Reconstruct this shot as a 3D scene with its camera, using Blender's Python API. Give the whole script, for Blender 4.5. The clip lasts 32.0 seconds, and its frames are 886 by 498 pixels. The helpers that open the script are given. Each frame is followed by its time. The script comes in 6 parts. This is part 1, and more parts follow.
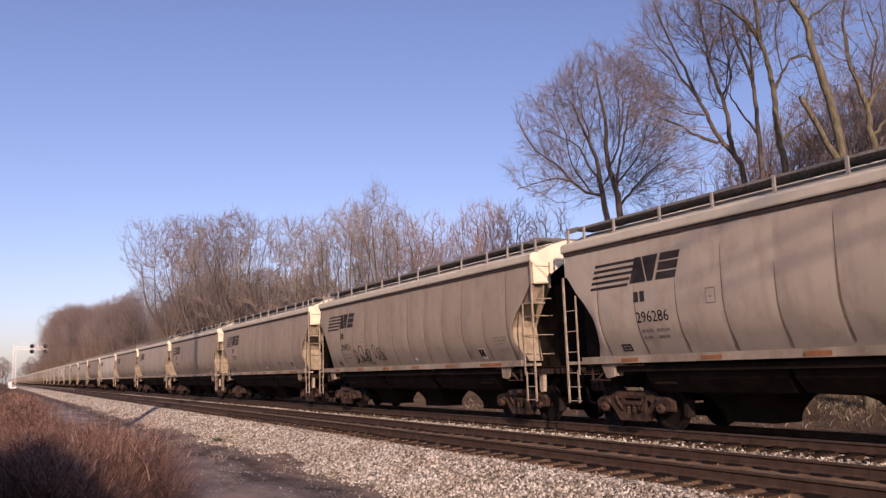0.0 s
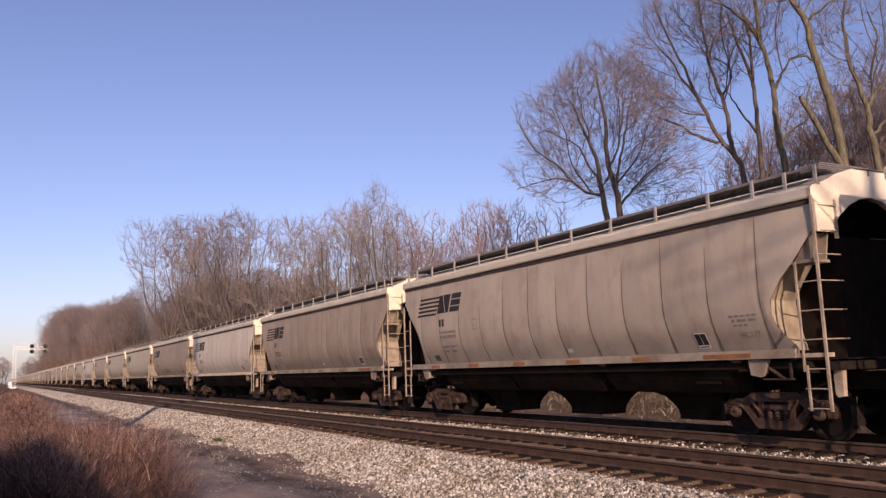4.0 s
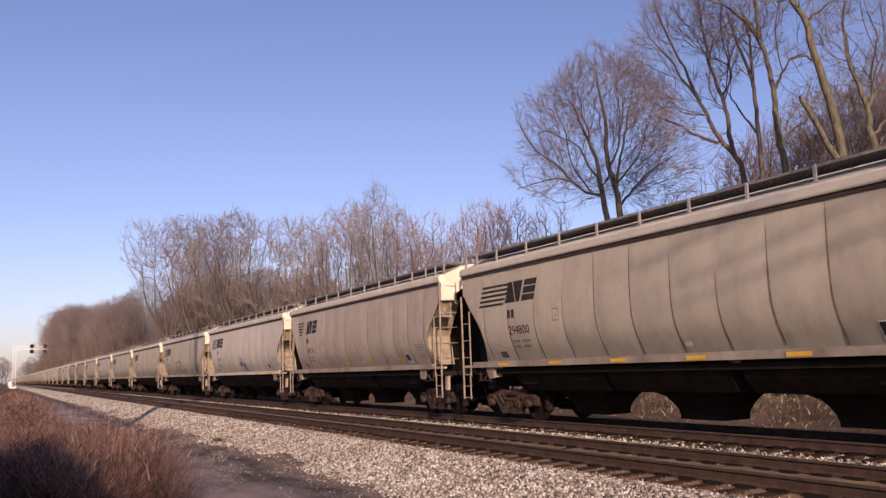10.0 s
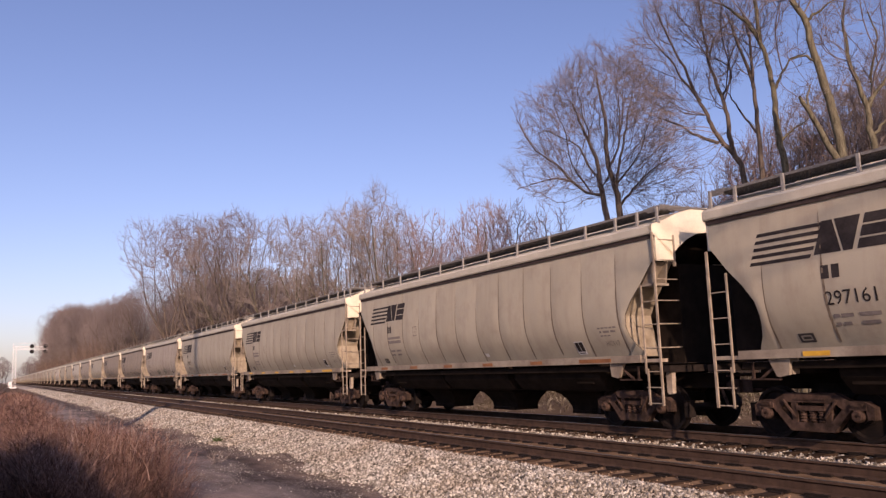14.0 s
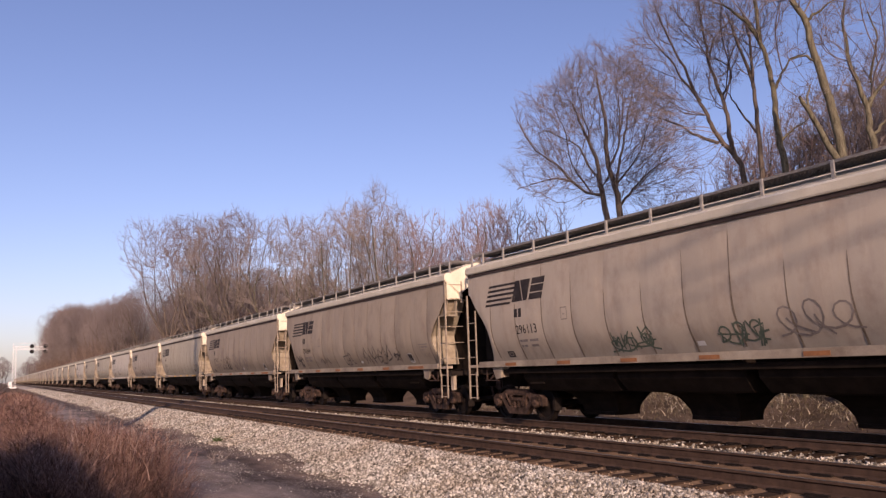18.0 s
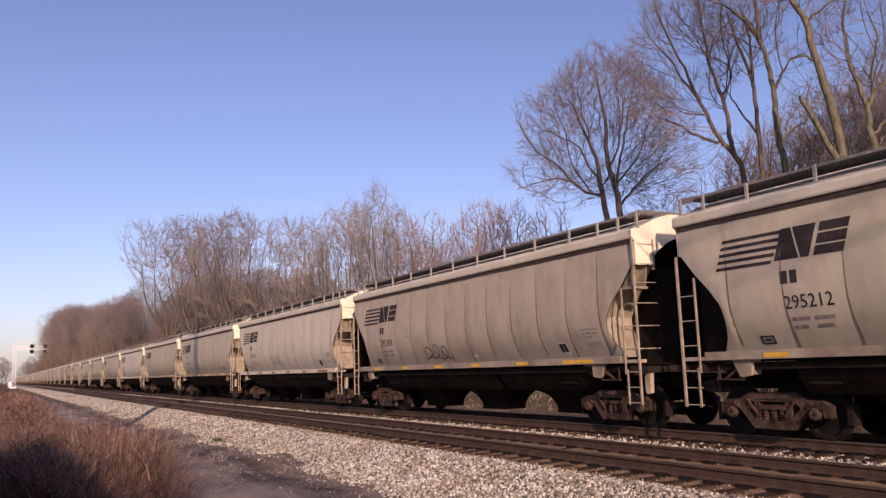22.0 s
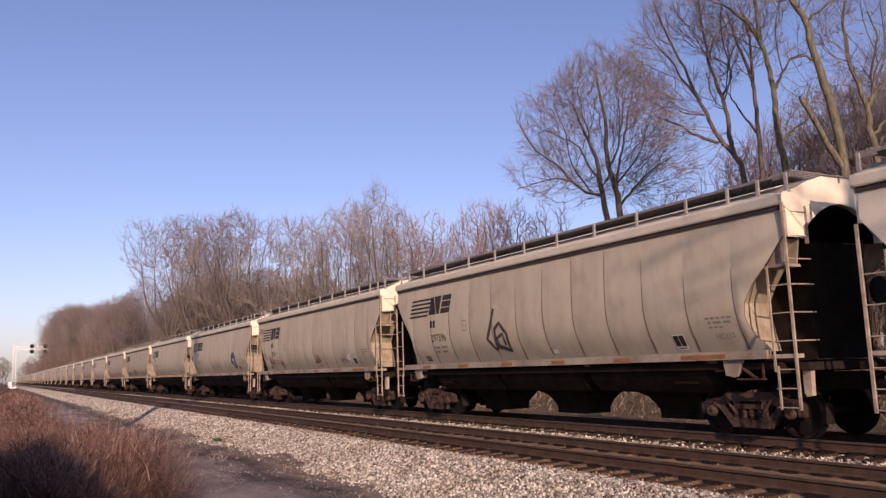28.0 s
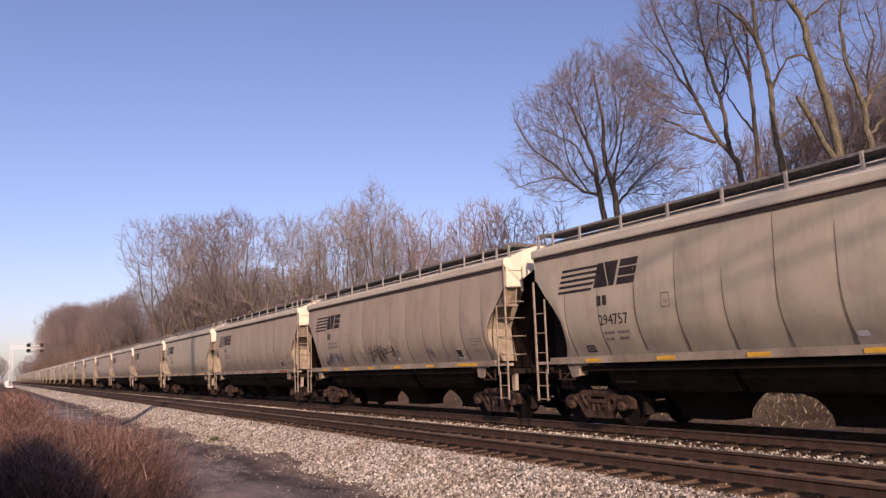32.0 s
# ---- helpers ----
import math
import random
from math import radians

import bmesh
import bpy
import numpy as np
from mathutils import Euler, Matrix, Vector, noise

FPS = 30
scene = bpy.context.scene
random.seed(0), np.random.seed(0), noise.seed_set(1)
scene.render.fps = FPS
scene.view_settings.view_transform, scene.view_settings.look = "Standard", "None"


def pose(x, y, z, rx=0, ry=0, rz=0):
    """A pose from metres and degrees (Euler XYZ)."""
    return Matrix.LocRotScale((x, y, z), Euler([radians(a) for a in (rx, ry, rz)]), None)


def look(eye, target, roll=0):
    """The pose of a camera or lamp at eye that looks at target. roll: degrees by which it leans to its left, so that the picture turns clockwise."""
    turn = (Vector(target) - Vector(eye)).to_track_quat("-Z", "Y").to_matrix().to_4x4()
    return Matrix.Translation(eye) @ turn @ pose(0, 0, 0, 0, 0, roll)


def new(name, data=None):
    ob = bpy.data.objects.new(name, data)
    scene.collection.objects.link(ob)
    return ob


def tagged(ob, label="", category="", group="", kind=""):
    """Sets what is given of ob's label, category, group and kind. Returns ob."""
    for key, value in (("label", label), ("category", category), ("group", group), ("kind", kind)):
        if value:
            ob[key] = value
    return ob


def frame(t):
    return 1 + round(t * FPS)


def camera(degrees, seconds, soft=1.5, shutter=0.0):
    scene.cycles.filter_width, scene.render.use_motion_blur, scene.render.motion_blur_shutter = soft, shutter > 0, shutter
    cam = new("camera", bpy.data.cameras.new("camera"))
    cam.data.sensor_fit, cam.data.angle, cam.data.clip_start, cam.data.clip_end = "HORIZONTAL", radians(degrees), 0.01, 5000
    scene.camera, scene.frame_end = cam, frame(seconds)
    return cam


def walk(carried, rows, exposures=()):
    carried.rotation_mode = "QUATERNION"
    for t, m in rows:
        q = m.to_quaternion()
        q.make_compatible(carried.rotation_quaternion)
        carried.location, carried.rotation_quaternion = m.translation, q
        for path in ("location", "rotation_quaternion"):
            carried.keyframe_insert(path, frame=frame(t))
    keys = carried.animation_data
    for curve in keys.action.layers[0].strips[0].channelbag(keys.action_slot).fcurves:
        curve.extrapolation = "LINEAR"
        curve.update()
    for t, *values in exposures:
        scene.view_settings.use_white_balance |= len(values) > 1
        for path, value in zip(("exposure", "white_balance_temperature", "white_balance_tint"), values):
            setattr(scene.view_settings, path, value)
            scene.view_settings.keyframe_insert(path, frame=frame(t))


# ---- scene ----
# Rail tops lie at z = 0, the train runs along +x, the far side of the line is +y.

# ---------------------------------------------------------------- camera
EYE = (0.0, 0.0, 1.479)
YAW, PITCH, ROLL = 29.09, 8.405, -1.977


def view(dyaw=0.0, dpitch=0.0):
    a, b = radians(YAW + dyaw), radians(PITCH + dpitch)
    way = Vector((-math.cos(a) * math.cos(b), math.sin(a) * math.cos(b), math.sin(b)))
    return look(EYE, Vector(EYE) + way, ROLL)


cam = camera(58.03, 32.0, soft=1.36)
walk(cam, [(0, view()), (15.0, view()), (30.6, view()), (31.2, view(0.02, -0.01)), (31.5, view(0.07, -0.03)), (32.0, view(0.19, -0.07))],
     exposures=[(0, 0.13, 6350, 41.5), (32.0, 0.13, 6350, 41.5)])

# ---------------------------------------------------------------- light
SUN_AZ, SUN_EL = 22.0, 21.0     # degrees from +x towards -y, and above the horizon
sun_way = Vector((math.cos(radians(SUN_AZ)) * math.cos(radians(SUN_EL)), -math.sin(radians(SUN_AZ)) * math.cos(radians(SUN_EL)), math.sin(radians(SUN_EL))))
world = bpy.data.worlds.new("world")
scene.world = world
world.use_nodes = True
wn = world.node_tree.nodes
sky = wn.new("ShaderNodeTexSky")
sky.sky_type = "NISHITA"
sky.sun_disc = False
sky.sun_elevation = radians(SUN_EL)
sky.sun_rotation = radians(90 + SUN_AZ)
sky.air_density, sky.dust_density, sky.ozone_density = 1.0, 1.0, 2.4
wn["Background"].inputs["Strength"].default_value = 0.122
world.node_tree.links.new(sky.outputs["Color"], wn["Background"].inputs["Color"])
sun_data = bpy.data.lights.new("sun", "SUN")
sun_data.energy, sun_data.angle, sun_data.color = 4.75, radians(0.53), (1.0, 0.82, 0.525)
sun = new("sun", sun_data)
sun.matrix_world = look(sun_way * 200, (0, 0, 0))


# ---------------------------------------------------------------- materials
def shader(name, rough=0.8, metal=0.0):
    m = bpy.data.materials.new(name)
    m.use_nodes = True
    nt = m.node_tree
    b = nt.nodes["Principled BSDF"]
    b.inputs["Roughness"].default_value = rough
    b.inputs["Metallic"].default_value = metal
    b.inputs["Specular IOR Level"].default_value = 0.08
    return m, nt, b


def node(nt, kind, **values):
    n = nt.nodes.new(kind)
    for key, value in values.items():
        n.inputs[key].default_value = value
    return n


def noise_tex(nt, scale, detail=4.0, rough=0.6, stretch=None, space="Object"):
    tc = nt.nodes.new("ShaderNodeTexCoord")
    n = node(nt, "ShaderNodeTexNoise", Scale=scale, Detail=detail, Roughness=rough)
    if stretch:
        mp = nt.nodes.new("ShaderNodeMapping")
        mp.inputs["Scale"].default_value = stretch
        nt.links.new(tc.outputs[space], mp.inputs["Vector"])
        nt.links.new(mp.outputs["Vector"], n.inputs["Vector"])
    else:
        nt.links.new(tc.outputs[space], n.inputs["Vector"])
    return n


def ramp(nt, source, stops):
    r = nt.nodes.new("ShaderNodeValToRGB")
    els = r.color_ramp.elements
    while len(els) < len(stops):
        els.new(0.5)
    for e, (at, colour) in zip(els, stops):
        e.position, e.color = at, (*colour, 1)
    nt.links.new(source, r.inputs["Fac"])
    return r


def blend(nt, kind, fac, a, b):
    m = nt.nodes.new("ShaderNodeMix")
    m.data_type, m.blend_type = "RGBA", kind
    if isinstance(fac, (int, float)):
        m.inputs[0].default_value = fac
    else:
        nt.links.new(fac, m.inputs[0])
    for at, v in ((6, a), (7, b)):
        if isinstance(v, tuple):
            m.inputs[at].default_value = (*v, 1)
        else:
            nt.links.new(v, m.inputs[at])
    return m.outputs[2]


def bump(nt, b, height, strength=0.3, distance=0.02):
    n = node(nt, "ShaderNodeBump", Strength=strength, Distance=distance)
    nt.links.new(height, n.inputs["Height"])
    nt.links.new(n.outputs["Normal"], b.inputs["Normal"])


def plain(name, dark, light, scale=6.0, rough=0.8, metal=0.0, relief=0.2, stretch=None, space="Object", fine=60.0, gloss=0.14):
    """A surface that wanders between two colours, with a fine grain over it."""
    m, nt, b = shader(name, rough, metal)
    b.inputs["Specular IOR Level"].default_value = gloss
    big = noise_tex(nt, scale, 6, 0.65, stretch, space)
    small = noise_tex(nt, fine, 3, 0.6, None, space)
    c = ramp(nt, big.outputs["Fac"], [(0.3, dark), (0.7, light)])
    g = ramp(nt, small.outputs["Fac"], [(0.3, (0.75, 0.75, 0.75)), (0.7, (1.0, 1.0, 1.0))])
    nt.links.new(blend(nt, "MULTIPLY", 0.6, c.outputs["Color"], g.outputs["Color"]), b.inputs["Base Color"])
    if relief:
        bump(nt, b, small.outputs["Fac"], relief, 0.01)
    return m


def car_paint(name, base, grime, streak):
    """Weathered hopper paint: a broad tone, soft stains and run marks down the side, different on each plate."""
    m, nt, b = shader(name, 0.7)
    b.inputs["Specular IOR Level"].default_value = 0.3
    tc = nt.nodes.new("ShaderNodeTexCoord")
    info = nt.nodes.new("ShaderNodeObjectInfo")
    away = nt.nodes.new("ShaderNodeVectorMath")
    away.operation = "MULTIPLY_ADD"
    away.inputs[1].default_value = (37.0, 3.0, 11.0)
    nt.links.new(info.outputs["Random"], away.inputs[0])
    nt.links.new(tc.outputs["Object"], away.inputs[2])

    def tex(scale, detail, rough, stretch):
        mp = nt.nodes.new("ShaderNodeMapping")
        mp.inputs["Scale"].default_value = stretch
        n = node(nt, "ShaderNodeTexNoise", Scale=scale, Detail=detail, Roughness=rough)
        nt.links.new(away.outputs[0], mp.inputs["Vector"])
        nt.links.new(mp.outputs["Vector"], n.inputs["Vector"])
        return n.outputs["Fac"]
    c = ramp(nt, tex(0.7, 5, 0.6, (1, 1, 1)), [(0.3, tuple(v * 0.88 for v in base)), (0.65, base)])
    each = ramp(nt, info.outputs["Random"], [(0.0, (0.93, 0.92, 0.91)), (1.0, (1.03, 1.03, 1.03))])
    tone = blend(nt, "MULTIPLY", 1.0, c.outputs["Color"], each.outputs["Color"])
    f = ramp(nt, tex(2.2, 5, 0.65, (1.5, 1.0, 0.16)), [(0.50, (0, 0, 0)), (0.80, (streak * 0.6,) * 3)])
    mixed = blend(nt, "MIX", f.outputs["Color"], tone, grime)
    f2 = ramp(nt, tex(1.7, 7, 0.68, (1, 1, 0.7)), [(0.50, (0, 0, 0)), (0.74, (streak * 0.8,) * 3)])
    mixed = blend(nt, "MIX", f2.outputs["Color"], mixed, grime)
    fine = noise_tex(nt, 70, 3, 0.6)
    g = ramp(nt, fine.outputs["Fac"], [(0.3, (0.86, 0.86, 0.86)), (0.7, (1, 1, 1))])
    nt.links.new(blend(nt, "MULTIPLY", 0.5, mixed, g.outputs["Color"]), b.inputs["Base Color"])
    bump(nt, b, tex(1.7, 3, 0.5, (1.3, 1, 0.8)), 0.35, 0.06)
    return m


PAINTS = [
    car_paint("paint_grey_tan", (0.435, 0.390, 0.297), (0.225, 0.168, 0.134), 0.5),
    car_paint("paint_dull_mauve", (0.380, 0.324, 0.252), (0.186, 0.130, 0.106), 0.55),
    car_paint("paint_pale", (0.550, 0.504, 0.415), (0.294, 0.228, 0.172), 0.45),
    car_paint("paint_dark", (0.322, 0.268, 0.204), (0.153, 0.104, 0.080), 0.6),
    car_paint("paint_dusty", (0.406, 0.352, 0.281), (0.206, 0.145, 0.116), 0.6),
]
END_PAINT = plain("end_paint", (0.70, 0.63, 0.48), (0.84, 0.77, 0.60), 2.5, 0.6, relief=0.1)
ROOF_PAINT = plain("roof_paint", (0.45, 0.41, 0.32), (0.61, 0.57, 0.465), 1.2, 0.65, relief=0.1)
STANCHION_GREY = plain("stanchion_grey", (0.22, 0.21, 0.19), (0.36, 0.345, 0.32), 5, 0.6, relief=0.1)
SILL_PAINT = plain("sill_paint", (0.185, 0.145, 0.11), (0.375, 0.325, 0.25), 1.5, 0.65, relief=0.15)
SEAM_BROWN = plain("seam_dirt", (0.125, 0.092, 0.066), (0.255, 0.205, 0.15), 7, 0.85, relief=0.0)
# dark brown that paints in the shade under the roof edge
EAVE_SHADE = plain("eave_shade", (0.035, 0.025, 0.022), (0.07, 0.05, 0.045), 5, 0.8)
LADDER_PAINT = plain("ladder_paint", (0.20, 0.155, 0.115), (0.47, 0.395, 0.30), 4, 0.7)
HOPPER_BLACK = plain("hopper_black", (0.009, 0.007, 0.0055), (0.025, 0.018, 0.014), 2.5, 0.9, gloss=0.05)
IRON = plain("dark_iron", (0.010, 0.008, 0.007), (0.030, 0.022, 0.018), 9, 0.8, gloss=0.1)
RUSTY = plain("rusty_casting", (0.007, 0.005, 0.004), (0.112, 0.070, 0.053), 4.5, 0.85, relief=0.4)
WHEEL_STEEL = plain("wheel_steel", (0.006, 0.005, 0.005), (0.022, 0.015, 0.012), 6, 0.7)
GRATING = plain("walkway_grating", (0.13, 0.122, 0.112), (0.25, 0.235, 0.215), 10, 0.75)
END_SHEET = plain("end_sheet_paint", (0.25, 0.20, 0.145), (0.50, 0.43, 0.32), 2.2, 0.7, relief=0.15)
MARK_BLACK = plain("mark_black", (0.018, 0.014, 0.014), (0.05, 0.042, 0.04), 4, 0.7, relief=0.0)
MARK_GREY = plain("mark_grey", (0.19, 0.16, 0.14), (0.27, 0.235, 0.205), 6, 0.7, relief=0.0)
MARK_WHITE = plain("mark_white", (0.60, 0.58, 0.54), (0.78, 0.76, 0.72), 6, 0.6, relief=0.0)
YELLOW = plain("reflector_yellow", (0.55, 0.30, 0.03), (0.72, 0.42, 0.05), 5, 0.5, relief=0.0)
ORANGE = plain("reflector_worn", (0.17, 0.075, 0.036), (0.33, 0.145, 0.06), 3, 0.7, relief=0.0)
SPRAY = {
    "ink": plain("spray_ink", (0.02, 0.02, 0.03), (0.05, 0.05, 0.06), 9, 0.7, relief=0.0),
    "black": plain("spray_black", (0.03, 0.025, 0.025), (0.09, 0.08, 0.075), 9, 0.7, relief=0.0),
    "faint": plain("spray_faint", (0.17, 0.145, 0.132), (0.265, 0.23, 0.205), 9, 0.7, relief=0.0),
    "red": plain("spray_red", (0.16, 0.035, 0.03), (0.28, 0.09, 0.07), 9, 0.7, relief=0.0),
    "blue": plain("spray_blue", (0.03, 0.06, 0.11), (0.08, 0.11, 0.17), 6, 0.7, relief=0.0),
    "green": plain("spray_green", (0.06, 0.09, 0.07), (0.14, 0.16, 0.12), 9, 0.7, relief=0.0),
    "pale_blue": plain("spray_pale_blue", (0.27, 0.30, 0.37), (0.38, 0.40, 0.45), 3, 0.7, relief=0.0),
    "cream": plain("spray_cream", (0.66, 0.57, 0.45), (0.80, 0.71, 0.58), 3, 0.7, relief=0.0),
    "white": plain("spray_white", (0.62, 0.61, 0.60), (0.75, 0.74, 0.72), 6, 0.7, relief=0.0),
}
TRACK_DIRT = plain("track_dirt", (0.13, 0.08, 0.047), (0.285, 0.19, 0.116), 1.6, 0.95, relief=0.6, fine=35.0, gloss=0.03)
RAIL_SIDE = plain("rail_rust", (0.045, 0.029, 0.021), (0.10, 0.062, 0.044), 5, 0.8, relief=0.3)
RAIL_TOP = plain("rail_worn_top", (0.20, 0.18, 0.17), (0.36, 0.34, 0.32), 3, 0.35, 0.8, relief=0.05)
TIE_WOOD = plain("tie_wood", (0.022, 0.015, 0.011), (0.078, 0.052, 0.036), 3, 0.95, gloss=0.03, relief=0.6, stretch=(6, 1, 6))
BARK = plain("bark_grey", (0.06, 0.048, 0.04), (0.175, 0.14, 0.11), 3.5, 0.9, relief=0.5, stretch=(3, 3, 0.7))
BARK_TAN = plain("bark_tan", (0.055, 0.047, 0.032), (0.20, 0.178, 0.12), 5.0, 0.9, relief=0.5, stretch=(3, 3, 0.7))
TWIG = plain("twig_brown", (0.15, 0.12, 0.112), (0.29, 0.24, 0.222), 0.6, 0.9, relief=0.0)
TWIG_RED = plain("twig_reddish", (0.22, 0.15, 0.13), (0.38, 0.285, 0.25), 0.5, 0.9, relief=0.0)
TWIG_PALE = plain("twig_pale", (0.22, 0.18, 0.15), (0.38, 0.32, 0.275), 0.5, 0.9, relief=0.0)
SIGNAL_PAINT = plain("signal_aluminium", (0.62, 0.60, 0.58), (0.80, 0.78, 0.76), 2, 0.5, 0.2)
SIGNAL_BLACK = plain("signal_black", (0.012, 0.012, 0.012), (0.03, 0.03, 0.03), 5, 0.7)


def stones_look(name="ballast_stone", tint=(1.0, 1.0, 1.0)):
    m, nt, b = shader(name, 0.9)
    g = nt.nodes.new("ShaderNodeNewGeometry")
    c = ramp(nt, g.outputs["Random Per Island"], [(0.0, (0.07, 0.064, 0.055)), (0.25, (0.225, 0.208, 0.175)), (0.6, (0.405, 0.382, 0.33)), (1.0, (0.78, 0.75, 0.67))])
    n = noise_tex(nt, 1.1, 4, 0.6)
    t = ramp(nt, n.outputs["Fac"], [(0.3, tuple(a * q for a, q in zip((0.66, 0.58, 0.50), tint))), (0.7, tint)])
    nt.links.new(blend(nt, "MULTIPLY", 0.95, c.outputs["Color"], t.outputs["Color"]), b.inputs["Base Color"])
    f = noise_tex(nt, 90, 3, 0.6)
    bump(nt, b, f.outputs["Fac"], 0.4, 0.004)
    return m


def ground_look():
    """Soil, trodden path and gravel in patches of their own, over the whole ground sheet."""
    m, nt, b = shader("ground_soil", 0.95)
    big = noise_tex(nt, 0.35, 6, 0.65)
    soil = ramp(nt, big.outputs["Fac"], [(0.3, (0.085, 0.062, 0.045)), (0.55, (0.16, 0.118, 0.085)), (0.75, (0.24, 0.18, 0.125))])
    fine = noise_tex(nt, 16, 6, 0.75)
    g = ramp(nt, fine.outputs["Fac"], [(0.3, (0.55, 0.52, 0.5)), (0.7, (1.1, 1.05, 1.0))])
    nt.links.new(blend(nt, "MULTIPLY", 0.8, soil.outputs["Color"], g.outputs["Color"]), b.inputs["Base Color"])
    bump(nt, b, fine.outputs["Fac"], 0.7, 0.05)
    return m


def path_look():
    """Trodden cinder with brown soil coming in at both edges, dark patches painted in for shadow, and pale grit."""
    m, nt, b = shader("path_cinder", 0.9)
    tc = nt.nodes.new("ShaderNodeTexCoord")
    xyz = nt.nodes.new("ShaderNodeSeparateXYZ")
    nt.links.new(tc.outputs["Object"], xyz.inputs[0])
    wander = noise_tex(nt, 0.55, 6, 0.7)
    at = nt.nodes.new("ShaderNodeMath")
    at.operation = "MULTIPLY_ADD"
    at.inputs[1].default_value = 2.6
    nt.links.new(wander.outputs["Fac"], at.inputs[0])
    nt.links.new(xyz.outputs["Y"], at.inputs[2])
    edge = node(nt, "ShaderNodeMapRange")
    edge.inputs["From Min"].default_value, edge.inputs["From Max"].default_value = 2.3, 7.3
    nt.links.new(at.outputs[0], edge.inputs["Value"])
    band = ramp(nt, edge.outputs["Result"], [(0.28, (0.20, 0.13, 0.09)), (0.40, (0.30, 0.235, 0.195)), (0.56, (0.285, 0.24, 0.218)), (0.72, (0.20, 0.172, 0.16)), (0.82, (0.085, 0.068, 0.062)), (0.95, (0.20, 0.155, 0.125))])
    # broad noise darkens patches of the path in place of shadows
    big = noise_tex(nt, 0.9, 6, 0.7, (0.5, 1.3, 1))
    tone = ramp(nt, big.outputs["Fac"], [(0.33, (0.36, 0.335, 0.33)), (0.47, (0.82, 0.80, 0.79)), (0.62, (1.2, 1.15, 1.1))])
    c = blend(nt, "MULTIPLY", 1.0, band.outputs["Color"], tone.outputs["Color"])
    grit = noise_tex(nt, 26, 4, 0.7)
    where = noise_tex(nt, 1.1, 4, 0.6, (0.6, 1.6, 1))
    lots = blend(nt, "MULTIPLY", 1.0, ramp(nt, grit.outputs["Fac"], [(0.52, (0, 0, 0)), (0.66, (1, 1, 1))]).outputs["Color"], ramp(nt, where.outputs["Fac"], [(0.43, (0, 0, 0)), (0.58, (0.85, 0.85, 0.85))]).outputs["Color"])
    c = blend(nt, "MIX", lots, c, (0.52, 0.47, 0.41))
    fine = noise_tex(nt, 30, 6, 0.75)
    g = ramp(nt, fine.outputs["Fac"], [(0.3, (0.6, 0.6, 0.6)), (0.7, (1.1, 1.08, 1.05))])
    nt.links.new(blend(nt, "MULTIPLY", 0.8, c, g.outputs["Color"]), b.inputs["Base Color"])
    bump(nt, b, fine.outputs["Fac"], 0.6, 0.03)
    return m


def bed_look():
    """Ballast seen from far: stones as cells."""
    m, nt, b = shader("ballast_bed", 0.9)
    tc = nt.nodes.new("ShaderNodeTexCoord")
    v = node(nt, "ShaderNodeTexVoronoi", Scale=17.0)
    nt.links.new(tc.outputs["Object"], v.inputs["Vector"])
    c = ramp(nt, v.outputs["Color"], [(0.0, (0.20, 0.172, 0.142)), (0.5, (0.42, 0.37, 0.31)), (1.0, (0.66, 0.60, 0.52))])
    n = noise_tex(nt, 0.5, 5, 0.6)
    t = ramp(nt, n.outputs["Fac"], [(0.3, (0.72, 0.66, 0.60)), (0.7, (1, 1, 1))])
    nt.links.new(blend(nt, "MULTIPLY", 0.8, c.outputs["Color"], t.outputs["Color"]), b.inputs["Base Color"])
    bump(nt, b, v.outputs["Distance"], 0.8, 0.05)
    return m


def grass_look(name, dark, mid, light):
    m, nt, b = shader(name, 0.9)
    g = nt.nodes.new("ShaderNodeNewGeometry")
    c = ramp(nt, g.outputs["Random Per Island"], [(0.0, dark), (0.5, mid), (1.0, light)])
    n = noise_tex(nt, 0.7, 4, 0.6)
    t = ramp(nt, n.outputs["Fac"], [(0.35, (0.55, 0.47, 0.42)), (0.65, (1, 1, 1))])
    nt.links.new(blend(nt, "MULTIPLY", 0.8, c.outputs["Color"], t.outputs["Color"]), b.inputs["Base Color"])
    return m


STONES_BROWN = stones_look("ballast_stone_rusty", (0.70, 0.52, 0.40))
STONES, GROUND, PATH, BED = stones_look(), ground_look(), path_look(), bed_look()
DRY_GRASS = grass_look("dry_grass", (0.055, 0.030, 0.024), (0.215, 0.122, 0.096), (0.48, 0.33, 0.265))
GREEN_LEAF = grass_look("green_leaf", (0.05, 0.075, 0.03), (0.10, 0.14, 0.055), (0.19, 0.23, 0.11))
PALE_WEED = grass_look("pale_weed", (0.30, 0.215, 0.18), (0.46, 0.345, 0.30), (0.62, 0.50, 0.45))
SCRUB = grass_look("scrub", (0.09, 0.065, 0.055), (0.165, 0.122, 0.10), (0.27, 0.205, 0.165))
BRUSH_GREEN = grass_look("brush_green", (0.07, 0.06, 0.035), (0.19, 0.16, 0.105), (0.50, 0.45, 0.36))


